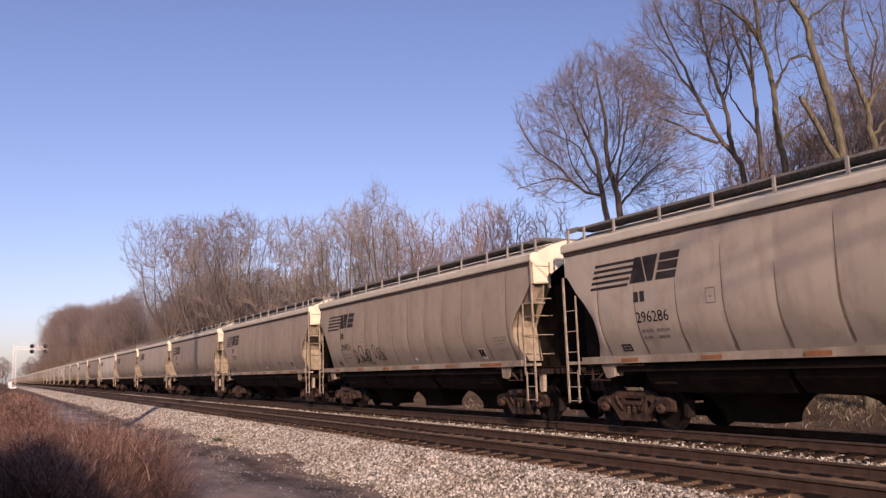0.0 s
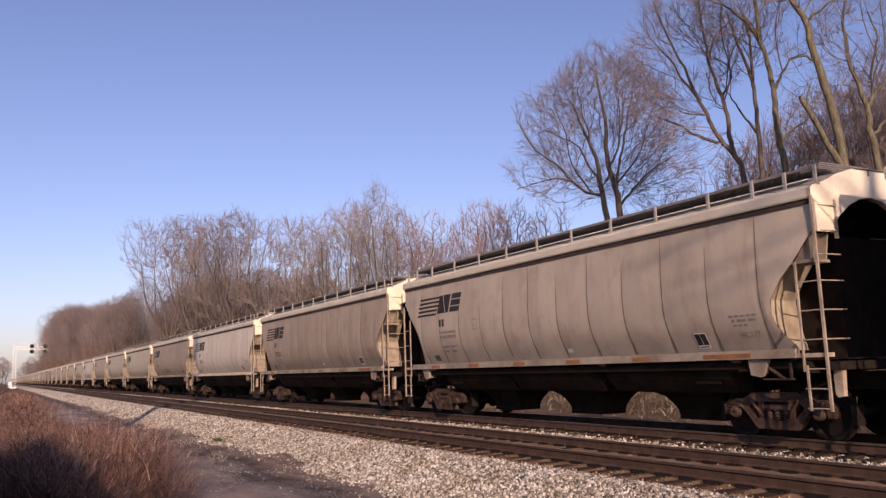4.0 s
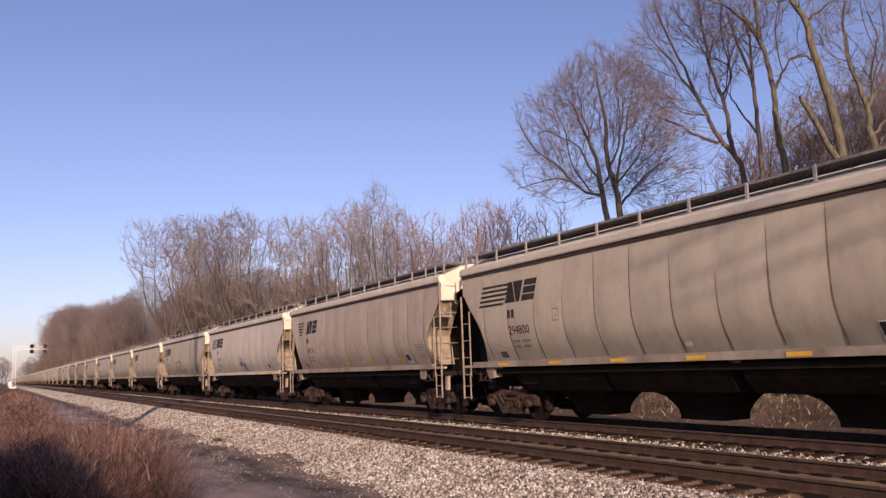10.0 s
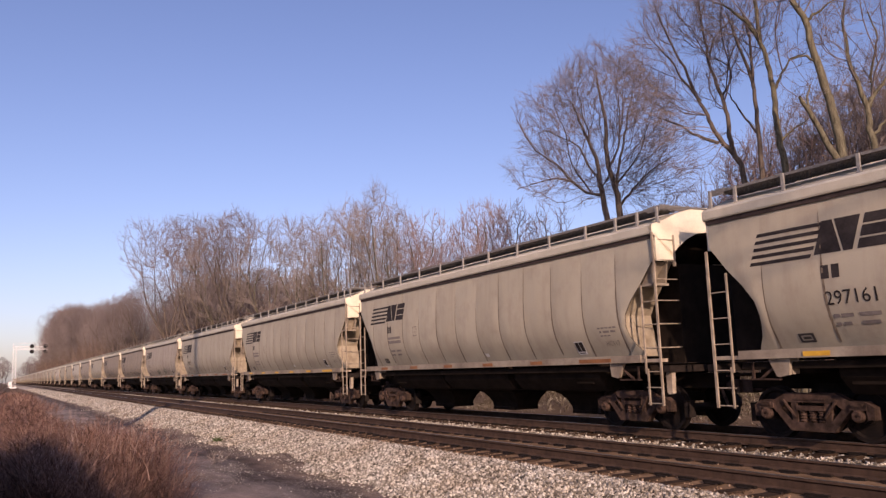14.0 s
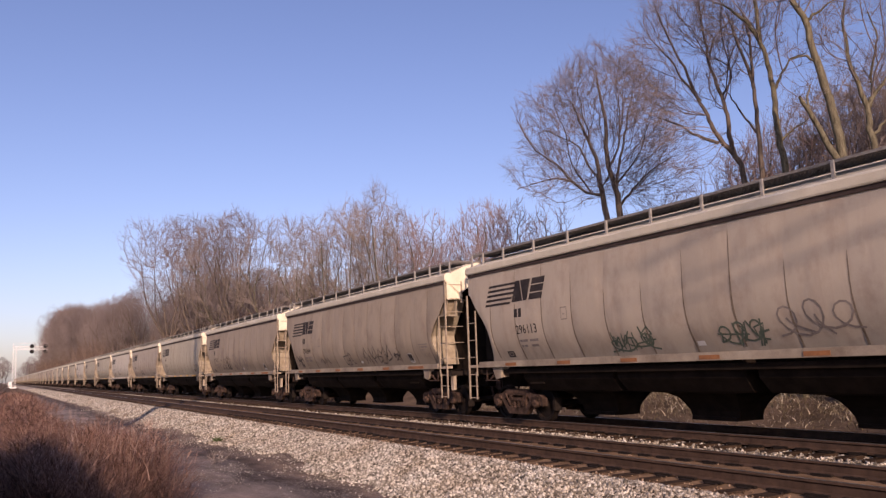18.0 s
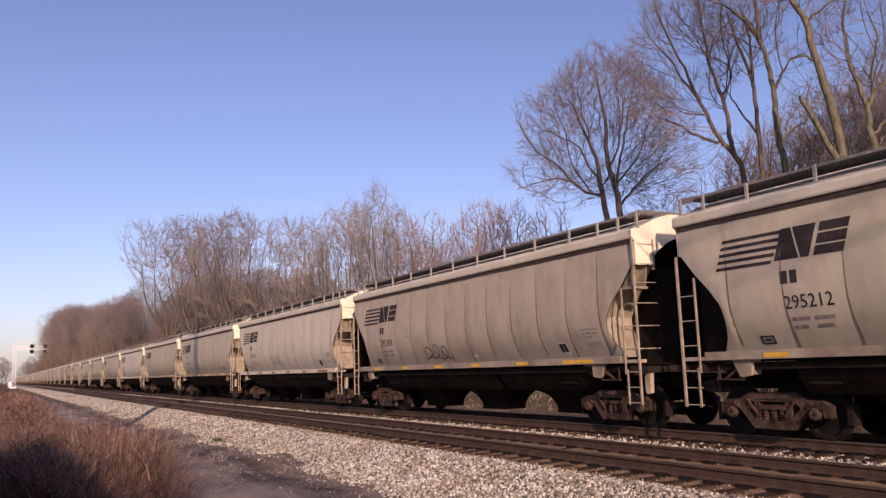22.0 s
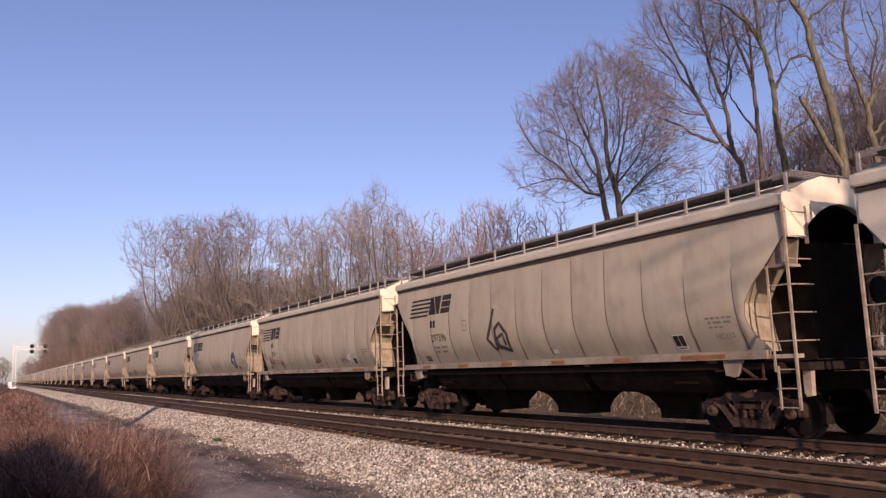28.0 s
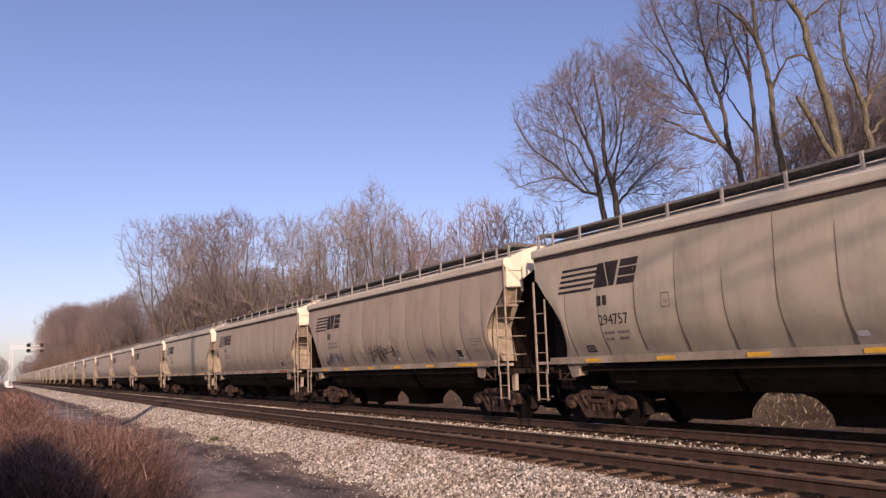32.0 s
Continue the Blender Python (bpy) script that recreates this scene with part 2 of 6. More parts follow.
# ---------------------------------------------------------------- mesh tools
class Solid:
    """Collects vertices and faces of one mesh."""

    def __init__(self):
        self.v, self.f = [], []

    def add(self, verts, faces):
        n = len(self.v)
        self.v += [tuple(p) for p in verts]
        self.f += [tuple(i + n for i in q) for q in faces]
        return self

    def box(self, x0, x1, y0, y1, z0, z1):
        return self.add([(x, y, z) for x in (x0, x1) for y in (y0, y1) for z in (z0, z1)],
                        [(0, 1, 3, 2), (4, 6, 7, 5), (0, 4, 5, 1), (2, 3, 7, 6), (0, 2, 6, 4), (1, 5, 7, 3)])

    def beam(self, a, b, w, h=None, sides=4):
        """A bar from a to b, w across; round when it has more sides."""
        a, b = Vector(a), Vector(b)
        d = (b - a).normalized()
        s = d.cross(Vector((0, 0, 1)) if abs(d.z) < 0.9 else Vector((1, 0, 0))).normalized()
        t = s.cross(d)
        h = w if h is None else h
        ring = [(math.cos(2 * math.pi * (i + 0.5) / sides), math.sin(2 * math.pi * (i + 0.5) / sides)) for i in range(sides)]
        k = 0.7071 if sides == 4 else 0.5
        pts = [e + s * (c * w * k) + t * (r * h * k) for e in (a, b) for c, r in ring]
        n = sides
        return self.add(pts, [(i, (i + 1) % n, n + (i + 1) % n, n + i) for i in range(n)] + [tuple(range(n - 1, -1, -1)), tuple(range(n, 2 * n))])

    def prism(self, outline, y0, y1):
        """An outline in x and z, pushed from y0 to y1."""
        n = len(outline)
        return self.add([(x, y0, z) for x, z in outline] + [(x, y1, z) for x, z in outline],
                        [tuple(range(n)), tuple(range(2 * n - 1, n - 1, -1))] + [(i, n + i, n + (i + 1) % n, (i + 1) % n) for i in range(n)])

    def loft(self, rows, close=False):
        """A skin over rows of points of equal length."""
        m = len(rows[0])
        base = [p for r in rows for p in r]
        faces = []
        for j in range(len(rows) - 1):
            for i in range(m if close else m - 1):
                k = (i + 1) % m
                faces.append((j * m + i, j * m + k, (j + 1) * m + k, (j + 1) * m + i))
        return self.add(base, faces)

    def lathe(self, profile, axis_y=True, n=20, cx=0.0, cz=0.0):
        """Radius and y of a profile turned about the y axis."""
        rows = [[(cx + r * math.cos(2 * math.pi * i / n), y, cz + r * math.sin(2 * math.pi * i / n)) for i in range(n)] for r, y in profile]
        return self.loft(rows, close=True)

    def mesh(self, name, smooth=False):
        me = bpy.data.meshes.new(name)
        me.from_pydata(self.v, [], self.f)
        me.validate()
        bm = bmesh.new()
        bm.from_mesh(me)
        bmesh.ops.recalc_face_normals(bm, faces=bm.faces)
        bm.to_mesh(me)
        bm.free()
        if smooth:
            me.polygons.foreach_set("use_smooth", [True] * len(me.polygons))
        return me


def link(name, me, material, parent=None, label="", at=None):
    ob = new(name, me)
    if material and not me.materials:
        me.materials.append(material)
    if parent:
        ob.parent = parent
    if at is not None:
        ob.matrix_basis = at if isinstance(at, Matrix) else Matrix.Translation(at)
    return tagged(ob, label)


def part(name, solid, material, parent, label="", at=None, smooth=False):
    return link(name, solid.mesh(name, smooth), material, parent, label, at)


def thing(name, label, category, group="", kind="", at=(0, 0, 0)):
    ob = new(name)
    ob.empty_display_size = 0.3
    ob.matrix_basis = Matrix.Translation(at)
    return tagged(ob, label, category, group, kind)


def bulk(name, verts, faces, material, smooth=False):
    """A large mesh from arrays; faces all of one size."""
    verts, faces = np.asarray(verts, dtype=np.float32), np.asarray(faces, dtype=np.int32)
    me = bpy.data.meshes.new(name)
    me.vertices.add(len(verts))
    me.vertices.foreach_set("co", verts.ravel())
    k = faces.shape[1]
    me.loops.add(faces.size)
    me.loops.foreach_set("vertex_index", faces.ravel())
    me.polygons.add(len(faces))
    me.polygons.foreach_set("loop_start", np.arange(0, faces.size, k, dtype=np.int32))
    me.polygons.foreach_set("loop_total", np.full(len(faces), k, dtype=np.int32))
    if smooth:
        me.polygons.foreach_set("use_smooth", np.ones(len(faces), dtype=bool))
    me.update(calc_edges=True)
    me.materials.append(material)
    return me


# ---------------------------------------------------------------- ground and track
NEAR_RAIL = 8.604
NEAR_TRACK, FAR_TRACK = NEAR_RAIL + 0.7525, NEAR_RAIL + 0.7525 + 3.964
TIE = 0.505


def height(x, y):
    """The lie of the land across the line, with a little unevenness."""
    prof = ((-400, 0.6), (-30, 0.2), (-6, -0.25), (1.0, -0.55), (3.2, -0.62), (5.75, -0.60), (6.05, -0.58), (7.35, -0.20), (7.8, -0.205), (8.0, -0.25), (15.2, -0.25), (15.4, -0.22), (16.7, -0.7), (19, -0.75), (23, 0.1), (40, 0.5), (400, 3))
    for (a, ha), (b, hb) in zip(prof, prof[1:]):
        if a <= y <= b:
            h = ha + (hb - ha) * (y - a) / (b - a)
            break
    if y < 5.6 or y > 16.5:
        h += 0.10 * noise.noise((x * 0.15, y * 0.3, 0)) + 0.04 * noise.noise((x * 0.9, y * 0.9, 3))
    return h


def ground():
    xs = [-2500, -1500, -1000, -700, -520, -420, -340, -280, -230, -190, -160, -135, -115, -100] + [-88 + 4 * i for i in range(10)] + [-50 + i for i in range(56)] + [8, 12, 18, 26, 40, 60, 90, 140, 220, 400, 700, 1500, 2500]
    ys = [-2500, -1200, -500, -400, -200, -100, -50, -30, -18, -12, -8, -6, -4, -2.5, -1, 0, 1, 1.8, 2.5, 3.2, 4, 4.8, 5.4, 5.75, 6.05, 6.4, 6.9, 7.35, 7.8, 8.0, 9, 10, 12, 14, 15.2, 15.4, 16, 16.7, 17.5, 19, 21, 23, 27, 33, 40, 60, 100, 200, 400, 900, 2500]

    def h(x, y):
        return height(x, max(-400, min(400, y)))
    v = [(x, y, h(x, y)) for x in xs for y in ys]
    m = len(ys)
    f = [(i * m + j, (i + 1) * m + j, (i + 1) * m + j + 1, i * m + j + 1) for i in range(len(xs) - 1) for j in range(m - 1)]
    me = bulk("ground", v, f, GROUND, True)
    me.materials.append(PATH)
    me.materials.append(BED)
    slots = []
    for i in range(len(xs) - 1):
        for j in range(m - 1):
            y = (ys[j] + ys[j + 1]) / 2
            edge = -6.0
            slots.append(2 if (6.3 if xs[i] > -90 else 5.75) < y < 16.7 else 1 if edge < y <= 6.3 and xs[i] > -140 else 0)
    me.polygons.foreach_set("material_index", slots)
    tagged(new("ground", me), "brown winter soil with a cinder path beside a ballast bed", "ground", kind="structure")


def scatter_stones(name, n, xr, yr, size, lift=0.0, seed=1, bias=1.0, skip=None, material=None):
    """Loose angular stones, each a warped eight-sided lump."""
    rng = np.random.default_rng(seed)
    x = xr[0] + (xr[1] - xr[0]) * rng.random(n) ** bias
    y = rng.uniform(*yr, n)
    if skip is not None:
        keep = skip(x, y)
        x, y = x[keep], y[keep]
        n = len(x)
    z = np.array([height(a, b) for a, b in zip(x, y)]) + lift + rng.uniform(-0.008, 0.022, n)
    base = np.array([(1, 0, 0), (0, 1, 0), (-1, 0, 0), (0, -1, 0), (0, 0, 1), (0, 0, -1)], float)
    tri = np.array([(0, 1, 4), (1, 2, 4), (2, 3, 4), (3, 0, 4), (1, 0, 5), (2, 1, 5), (3, 2, 5), (0, 3, 5)])
    s = rng.uniform(*size, (n, 1, 1)) * rng.uniform(0.6, 1.25, (n, 6, 1))
    p = base[None] * s * rng.uniform(0.7, 1.1, (n, 1, 3))
    ax = rng.uniform(0, 2 * np.pi, n)
    ti = rng.uniform(-0.9, 0.9, n)
    c, sn, ct, st = np.cos(ax), np.sin(ax), np.cos(ti), np.sin(ti)
    q = p.copy()
    q[..., 1] = p[..., 1] * ct[:, None] - p[..., 2] * st[:, None]
    q[..., 2] = p[..., 1] * st[:, None] + p[..., 2] * ct[:, None]
    r = q.copy()
    r[..., 0] = q[..., 0] * c[:, None] - q[..., 1] * sn[:, None] + x[:, None]
    r[..., 1] = q[..., 0] * sn[:, None] + q[..., 1] * c[:, None] + y[:, None]
    r[..., 2] += z[:, None]
    faces = (tri[None] + 6 * np.arange(n)[:, None, None]).reshape(-1, 3)
    return bulk(name, r.reshape(-1, 3), faces, material or STONES)


def rails():
    prof = [(-0.035, 0.0), (-0.037, -0.03), (-0.012, -0.045), (-0.009, -0.14), (-0.07, -0.165), (-0.07, -0.18), (0.07, -0.18), (0.07, -0.165), (0.009, -0.14), (0.012, -0.045), (0.037, -0.03), (0.035, 0.0)]
    names = ("near track", "far track")
    for t, yc in enumerate((NEAR_TRACK, FAR_TRACK)):
        for k in (-1, 1):
            y = yc + k * 0.7525
            s = Solid().loft([[(x, y + a, b) for a, b in prof] for x in (-900, -60, -25, -5, 60, 600)])
            me = s.mesh("rail")
            me.materials.append(RAIL_SIDE)
            rail = tagged(new("rail", me), "rusty steel rail spiked to wooden ties on ballast", "rail", "rails of the " + names[t], "structure")
            top = Solid().box(-900, 600, y - 0.024, y + 0.024, -0.004, 0.003)
            part("running_surface", top, RAIL_TOP, rail, "worn bright top of the rail")


def ties():
    rng = random.Random(5)
    shapes = []
    for k in range(5):
        s = Solid()
        w, h = 0.115 + rng.uniform(-0.008, 0.008), 0.0
        rows = []
        for y in (-1.3, -1.27, -0.9, 0, 0.9, 1.27, 1.3):
            e = 0.02 if abs(y) > 1.28 else 0.0
            rows.append([(-w + e + rng.uniform(-.006, .006), y, -0.35), (-w + e + rng.uniform(-.008, .008), y, -0.195 - e), (w - e + rng.uniform(-.008, .008), y, -0.19 - e + rng.uniform(-.005, .005)), (w - e, y, -0.35)])
        s.loft(rows, close=True)
        s.add(rows[0], [(3, 2, 1, 0)])
        s.add(rows[-1], [(0, 1, 2, 3)])
        shapes.append(s.mesh("tie"))
        shapes[-1].materials.append(TIE_WOOD)
    plate = Solid()
    for y in (-0.7525, 0.7525):
        plate.box(-0.1, 0.1, y - 0.18, y + 0.18, -0.193, -0.176)
        for dy in (-0.1, 0.1):
            for dx in (-0.06, 0.06):
                plate.box(dx - 0.012, dx + 0.012, y + dy - 0.02, y + dy + 0.02, -0.18, -0.145)
        plate.box(-0.16, 0.16, y - 0.14, y - 0.085, -0.182, -0.150)
    plate_me = plate.mesh("tie_plate")
    plate_me.materials.append(IRON)
    for t, (yc, start, count, x_first) in enumerate(((NEAR_TRACK, -10.99, 96, -34.7), (FAR_TRACK, -14.14, 70, -34.4))):
        bed = tagged(new("track_ties"), "row of weathered wooden railway ties", "railway ties", "tracks", "structure")
        first = start - math.floor((start - x_first) / TIE) * TIE
        for i in range(count):
            x = first + i * TIE
            tie = link("tie", shapes[rng.randrange(5)], None, bed, at=pose(x + rng.uniform(-.02, .02), yc + rng.uniform(-.05, .05), rng.uniform(-.008, .004), 0, 0, rng.uniform(-1.2, 1.2)))
            link("tie_plate", plate_me, None, tie)
        far = Solid()
        x = first - TIE
        while x > -160:
            far.box(x - 0.11, x + 0.11, yc - 1.3, yc + 1.3, -0.35, -0.192)
            x -= TIE
        x = first + count * TIE
        while x < 60:
            far.box(x - 0.11, x + 0.11, yc - 1.3, yc + 1.3, -0.35, -0.192)
            x += TIE
        tagged(part("distant_ties", far, TIE_WOOD, bed), kind="stuff")


def track_dirt():
    """Dusty fines that fill the near track up to the tops of its ties."""
    xs, ys = np.linspace(-60, 6, 265), np.linspace(7.9, 10.75, 31)
    v = [(x, y, -0.188 + 0.012 * noise.noise((x * 1.3, y * 1.3, 5)) + 0.006 * noise.noise((x * 6, y * 6, 2)) - 0.03 * min(1, max(0, (8.5 - y) / 0.15, (y - 10.2) / 0.15)) - 0.06 * max(0, (8.02 - y) / 0.1, (y - 10.65) / 0.1)) for x in xs for y in ys]
    m = len(ys)
    f = [(i * m + j, (i + 1) * m + j, (i + 1) * m + j + 1, i * m + j + 1) for i in range(len(xs) - 1) for j in range(m - 1)]
    tagged(new("track_dirt", bulk("track_dirt", v, f, TRACK_DIRT, True)), "brown dust and fines between the ties", "ground", kind="structure")


def ballast():
    def off_ties(x, y):
        on = (np.abs(((x + 10.99) / TIE + 0.5) % 1 - 0.5) * TIE < 0.13) & (np.abs(y - NEAR_TRACK) < 1.3)
        on2 = (np.abs(((x + 14.14) / TIE + 0.5) % 1 - 0.5) * TIE < 0.13) & (np.abs(y - FAR_TRACK) < 1.3)
        return ~(on | on2)
    def above_toe(x, y):
        return off_ties(x, y) & (y > 5.98 + 0.22 * np.sin(x * 0.55) + 0.13 * np.sin(x * 1.3 + 1) + 0.07 * np.sin(x * 3.1))
    for n, xr, yr, size, lift, seed in (
            (43000, (-22, -4.5), (5.6, 7.97), (0.02, 0.045), 0.0, 1),
            (21000, (-46, -22), (5.6, 8.1), (0.024, 0.048), 0.0, 2),
            (20000, (-90, -46), (5.8, 8.1), (0.032, 0.062), 0.0, 6),
            (4500, (-30, -3), (7.75, 10.75), (0.010, 0.024), 0.045, 3),
            (19000, (-30, -3), (10.55, 14.9), (0.022, 0.045), 0.012, 7),
            (13000, (-210, -90), (5.8, 8.1), (0.05, 0.09), 0.0, 8),
            (8000, (-95, -30), (10.6, 12.45), (0.03, 0.06), 0.0, 9),
            (9000, (-40, 5), (14.6, 16.9), (0.03, 0.06), 0.0, 4)):
        tagged(new("ballast", scatter_stones("ballast", n, xr, yr, size, lift, seed, 1.0, above_toe, STONES_BROWN if seed == 3 else None)), "pale crushed stone ballast on the track shoulder", "ballast", kind="stuff")
    def strewn(x, y):
        """Stones that have rolled off the shoulder, ever fewer away from it."""
        rng = np.random.default_rng(12)
        edge = 5.95 + 0.22 * np.sin(x * 0.55) + 0.13 * np.sin(x * 1.3 + 1)
        return rng.random(len(x)) < np.exp(-np.maximum(0, edge - y) * 3.2)
    tagged(new("strewn_ballast", scatter_stones("strewn_ballast", 11000, (-60, -6), (4.4, 6.2), (0.012, 0.03), -0.004, 15, 1.0, strewn)), "pale stones strewn from the ballast onto the path", "ballast", kind="stuff")
    tagged(new("loose_gravel", scatter_stones("loose_gravel", 12000, (-34, -8), (3.2, 6.0), (0.005, 0.014), -0.005, 5, 1.0, lambda x, y: np.random.default_rng(8).random(len(x)) < (0.03 + 0.75 * (np.sin(x * 0.7 + 1.0) + np.sin(y * 2.6 + x * 0.9) > 0.75)))), "pale gravel strewn over the path", "gravel", kind="stuff")


# ---------------------------------------------------------------- plants
def blades(name, pts, length, width, lean, material, seed, segs=3, heading=None):
    """Dry stalks and leaves: narrow curved strips, one island each."""
    rng = np.random.default_rng(seed)
    n = len(pts)
    le = rng.uniform(*length, n)
    az = rng.uniform(0, 2 * np.pi, n)
    if heading is not None:
        az = heading + rng.normal(0, 0.7, n)
    ln = rng.uniform(*lean, n)
    wd = rng.uniform(*width, n)
    fa = rng.uniform(0, 2 * np.pi, n)
    rows = []
    for k in range(segs + 1):
        t = k / segs
        bend = ln * t ** 1.7
        cx = pts[:, 0] + np.cos(az) * le * bend
        cy = pts[:, 1] + np.sin(az) * le * bend
        cz = pts[:, 2] + le * t * np.sqrt(np.maximum(0.15, 1 - (ln * t) ** 2 * 0.6)) - 0.05
        w = wd * (1 - 0.85 * t) / 2
        rows.append(np.stack([cx - np.cos(fa) * w, cy - np.sin(fa) * w, cz], 1))
        rows.append(np.stack([cx + np.cos(fa) * w, cy + np.sin(fa) * w, cz], 1))
    v = np.stack(rows, 1)
    m = v.shape[1]
    quad = np.array([(2 * k, 2 * k + 1, 2 * k + 3, 2 * k + 2) for k in range(segs)])
    f = (quad[None] + m * np.arange(n)[:, None, None]).reshape(-1, 4)
    return bulk(name, v.reshape(-1, 3), f, material)


def tuft_points(n, xr, yr, clump, seed, keep=None):
    rng = np.random.default_rng(seed)
    c = np.stack([rng.uniform(*xr, max(1, n // 40)), rng.uniform(*yr, max(1, n // 40))], 1)
    p = c[rng.integers(0, len(c), n)] + rng.normal(0, clump, (n, 2))
    if keep is not None:
        p = p[keep(p[:, 0], p[:, 1])]
    z = np.array([height(a, b) for a, b in p])
    return np.column_stack([p, z])


class Tree:
    """A bare tree: given limbs, and a crown that grows from them into the room round it, forking as it goes."""

    def __init__(self, seed):
        self.rng = np.random.default_rng(seed)
        self.thick, self.thin, self.seeds = [], [], []

    def chain(self, pts, radii):
        (self.thick if radii[0] > 0.035 else self.thin).append((np.asarray(pts, float), np.asarray(radii, float)))

    def limb(self, rows, r0, r1, grow_from=0.0):
        """A limb through (x, y, z) points, softly bent, tapering from r0 to r1; branches may leave it above a share of its length."""
        p = np.asarray(rows, float)
        t = np.linspace(0, len(p) - 1, (len(p) - 1) * 4 + 1)
        q = np.stack([np.interp(t, np.arange(len(p)), p[:, i]) for i in range(3)], 1)
        q[1:-1] = (q[:-2] + 2 * q[1:-1] + q[2:]) / 4
        q[1:-1] += self.rng.normal(0, 0.018, q[1:-1].shape)
        self.chain(q, np.linspace(r0, r1, len(q)))
        first = int(grow_from * len(q))
        self.seeds += [(tuple(a), r) for a, r in zip(q[first:], np.linspace(r0, r1, len(q))[first:])]

    def room(self, n, lobes, shell=0.35):
        """Points spread through a crown made of overlapping lobes, more of them towards its outside."""
        vol = np.array([l[3] * l[4] * l[5] for l in lobes])
        pick = self.rng.choice(len(lobes), n, p=vol / vol.sum())
        l = np.array(lobes)[pick]
        d = self.rng.normal(0, 1, (n, 3))
        d /= np.linalg.norm(d, axis=1, keepdims=True)
        return l[:, :3] + d * l[:, 3:] * (shell + (1 - shell) * self.rng.random((n, 1))) ** (1 / 3)

    def grow(self, goals, tip=0.007, power=2.35, twigs=2, twig=(0.25, 0.6), thrift=0.5, splay=0.33, lift=0.25):
        """Reaches every goal by the cheapest way from what has grown so far; thrift weighs the way back to the root, for straight branches."""
        rng = self.rng
        roots, n = len(self.seeds), len(goals)
        pts = np.concatenate([np.array([s[0] for s in self.seeds]), goals])
        par, path = np.full(roots + n, -1), np.zeros(roots + n)
        base = np.array([s[0] for s in self.seeds]).min(0) * (0, 0, 1)
        path[:roots] = np.linalg.norm(pts[:roots] - base, axis=1)
        d = np.linalg.norm(goals[:, None] - pts[None, :roots], axis=2)
        c = d * (1 + thrift) + thrift * path[None, :roots]
        at, cost = c.argmin(1), c.min(1)
        order = []
        for _ in range(n):
            k = int(cost.argmin())
            i = roots + k
            par[i] = at[k]
            path[i] = path[at[k]] + np.linalg.norm(pts[i] - pts[at[k]])
            order.append(i)
            cost[k] = np.inf
            c = np.linalg.norm(goals - pts[i], axis=1) * (1 + thrift) + thrift * path[i]
            closer = (c < cost) & np.isfinite(cost)
            at, cost = np.where(closer, i, at), np.where(closer, c, cost)
        load, main = np.zeros(roots + n), np.full(roots + n, -1)
        for i in reversed(order):
            if load[i] == 0:
                load[i] = tip ** power
            p = par[i]
            load[p] += load[i]
            if main[p] < 0 or load[i] > load[main[p]]:
                main[p] = i
        r = load ** (1 / power)
        for _ in range(2):
            inner = np.array([i for i in order if main[i] >= 0])
            pts[inner] = pts[inner] * 0.5 + (pts[par[inner]] + pts[main[inner]]) * 0.25
        for i in order:
            p = par[i]
            if p >= roots and main[p] == i:
                continue
            line, k = [p], i
            while k >= 0:
                line.append(k)
                k = main[k]
            cap = self.seeds[p][1] * 0.7 if p < roots else 1.0
            rad = np.minimum(np.concatenate([[r[i]], r[line[1:]]]), cap)
            rad[-1] = tip * 0.7
            self.chain(pts[line], rad)
        if twigs:
            thin = np.array([i for i in order if r[i] < tip * 2.4])
            ends = np.repeat(thin, rng.poisson(twigs, len(thin)))
            d = pts[ends] - pts[par[ends]]
            d /= np.linalg.norm(d, axis=1, keepdims=True) + 1e-9
            a = d + rng.normal(0, splay, d.shape) + (0, 0, lift * 0.6)
            a /= np.linalg.norm(a, axis=1, keepdims=True)
            b = a + rng.normal(0, 0.16, d.shape) + (0, 0, lift)
            b /= np.linalg.norm(b, axis=1, keepdims=True)
            le = rng.uniform(*twig, (len(ends), 1))
            s = pts[ends] + (pts[par[ends]] - pts[ends]) * rng.random((len(ends), 1)) * 0.8
            for q in np.stack([s, s + a * le * 0.5, s + a * le * 0.5 + b * le * 0.5], 1):
                self.thin.append((q, np.array([tip * 0.85, tip * 0.7, tip * 0.5])))

    def skin(self, chains, sides, material, name):
        lots, V, F, base = {}, [], [], 0
        for pts, rad in chains:
            lots.setdefault(len(pts), []).append((pts, rad))
        ang = 2 * np.pi * np.arange(sides) / sides
        for m, lot in lots.items():
            P, R = np.array([a for a, _ in lot]), np.array([b for _, b in lot])
            D = np.gradient(P, axis=1)
            D /= np.linalg.norm(D, axis=2, keepdims=True) + 1e-9
            ref = np.where(np.abs(D[:, :1, 2:]) > 0.7, np.array([0.3, 0.9, 0.2]), np.array([0.1, 0.2, 1.0]))
            S = np.cross(D, np.broadcast_to(ref, D.shape))
            S /= np.linalg.norm(S, axis=2, keepdims=True) + 1e-9
            U = np.cross(S, D)
            ring = P[:, :, None] + R[:, :, None, None] * (np.cos(ang)[:, None] * S[:, :, None] + np.sin(ang)[:, None] * U[:, :, None])
            V.append(ring.reshape(-1, 3))
            i = np.arange(sides)
            j = (i + 1) % sides
            k = np.arange(m - 1)[:, None] * sides
            quad = np.stack([k + i, k + j, k + sides + j, k + sides + i], 2).reshape(-1, 4)
            F.append((quad[None] + base + (np.arange(len(lot)) * m * sides)[:, None, None]).reshape(-1, 4))
            base += len(lot) * m * sides
        return bulk(name, np.concatenate(V), np.concatenate(F), material, True)

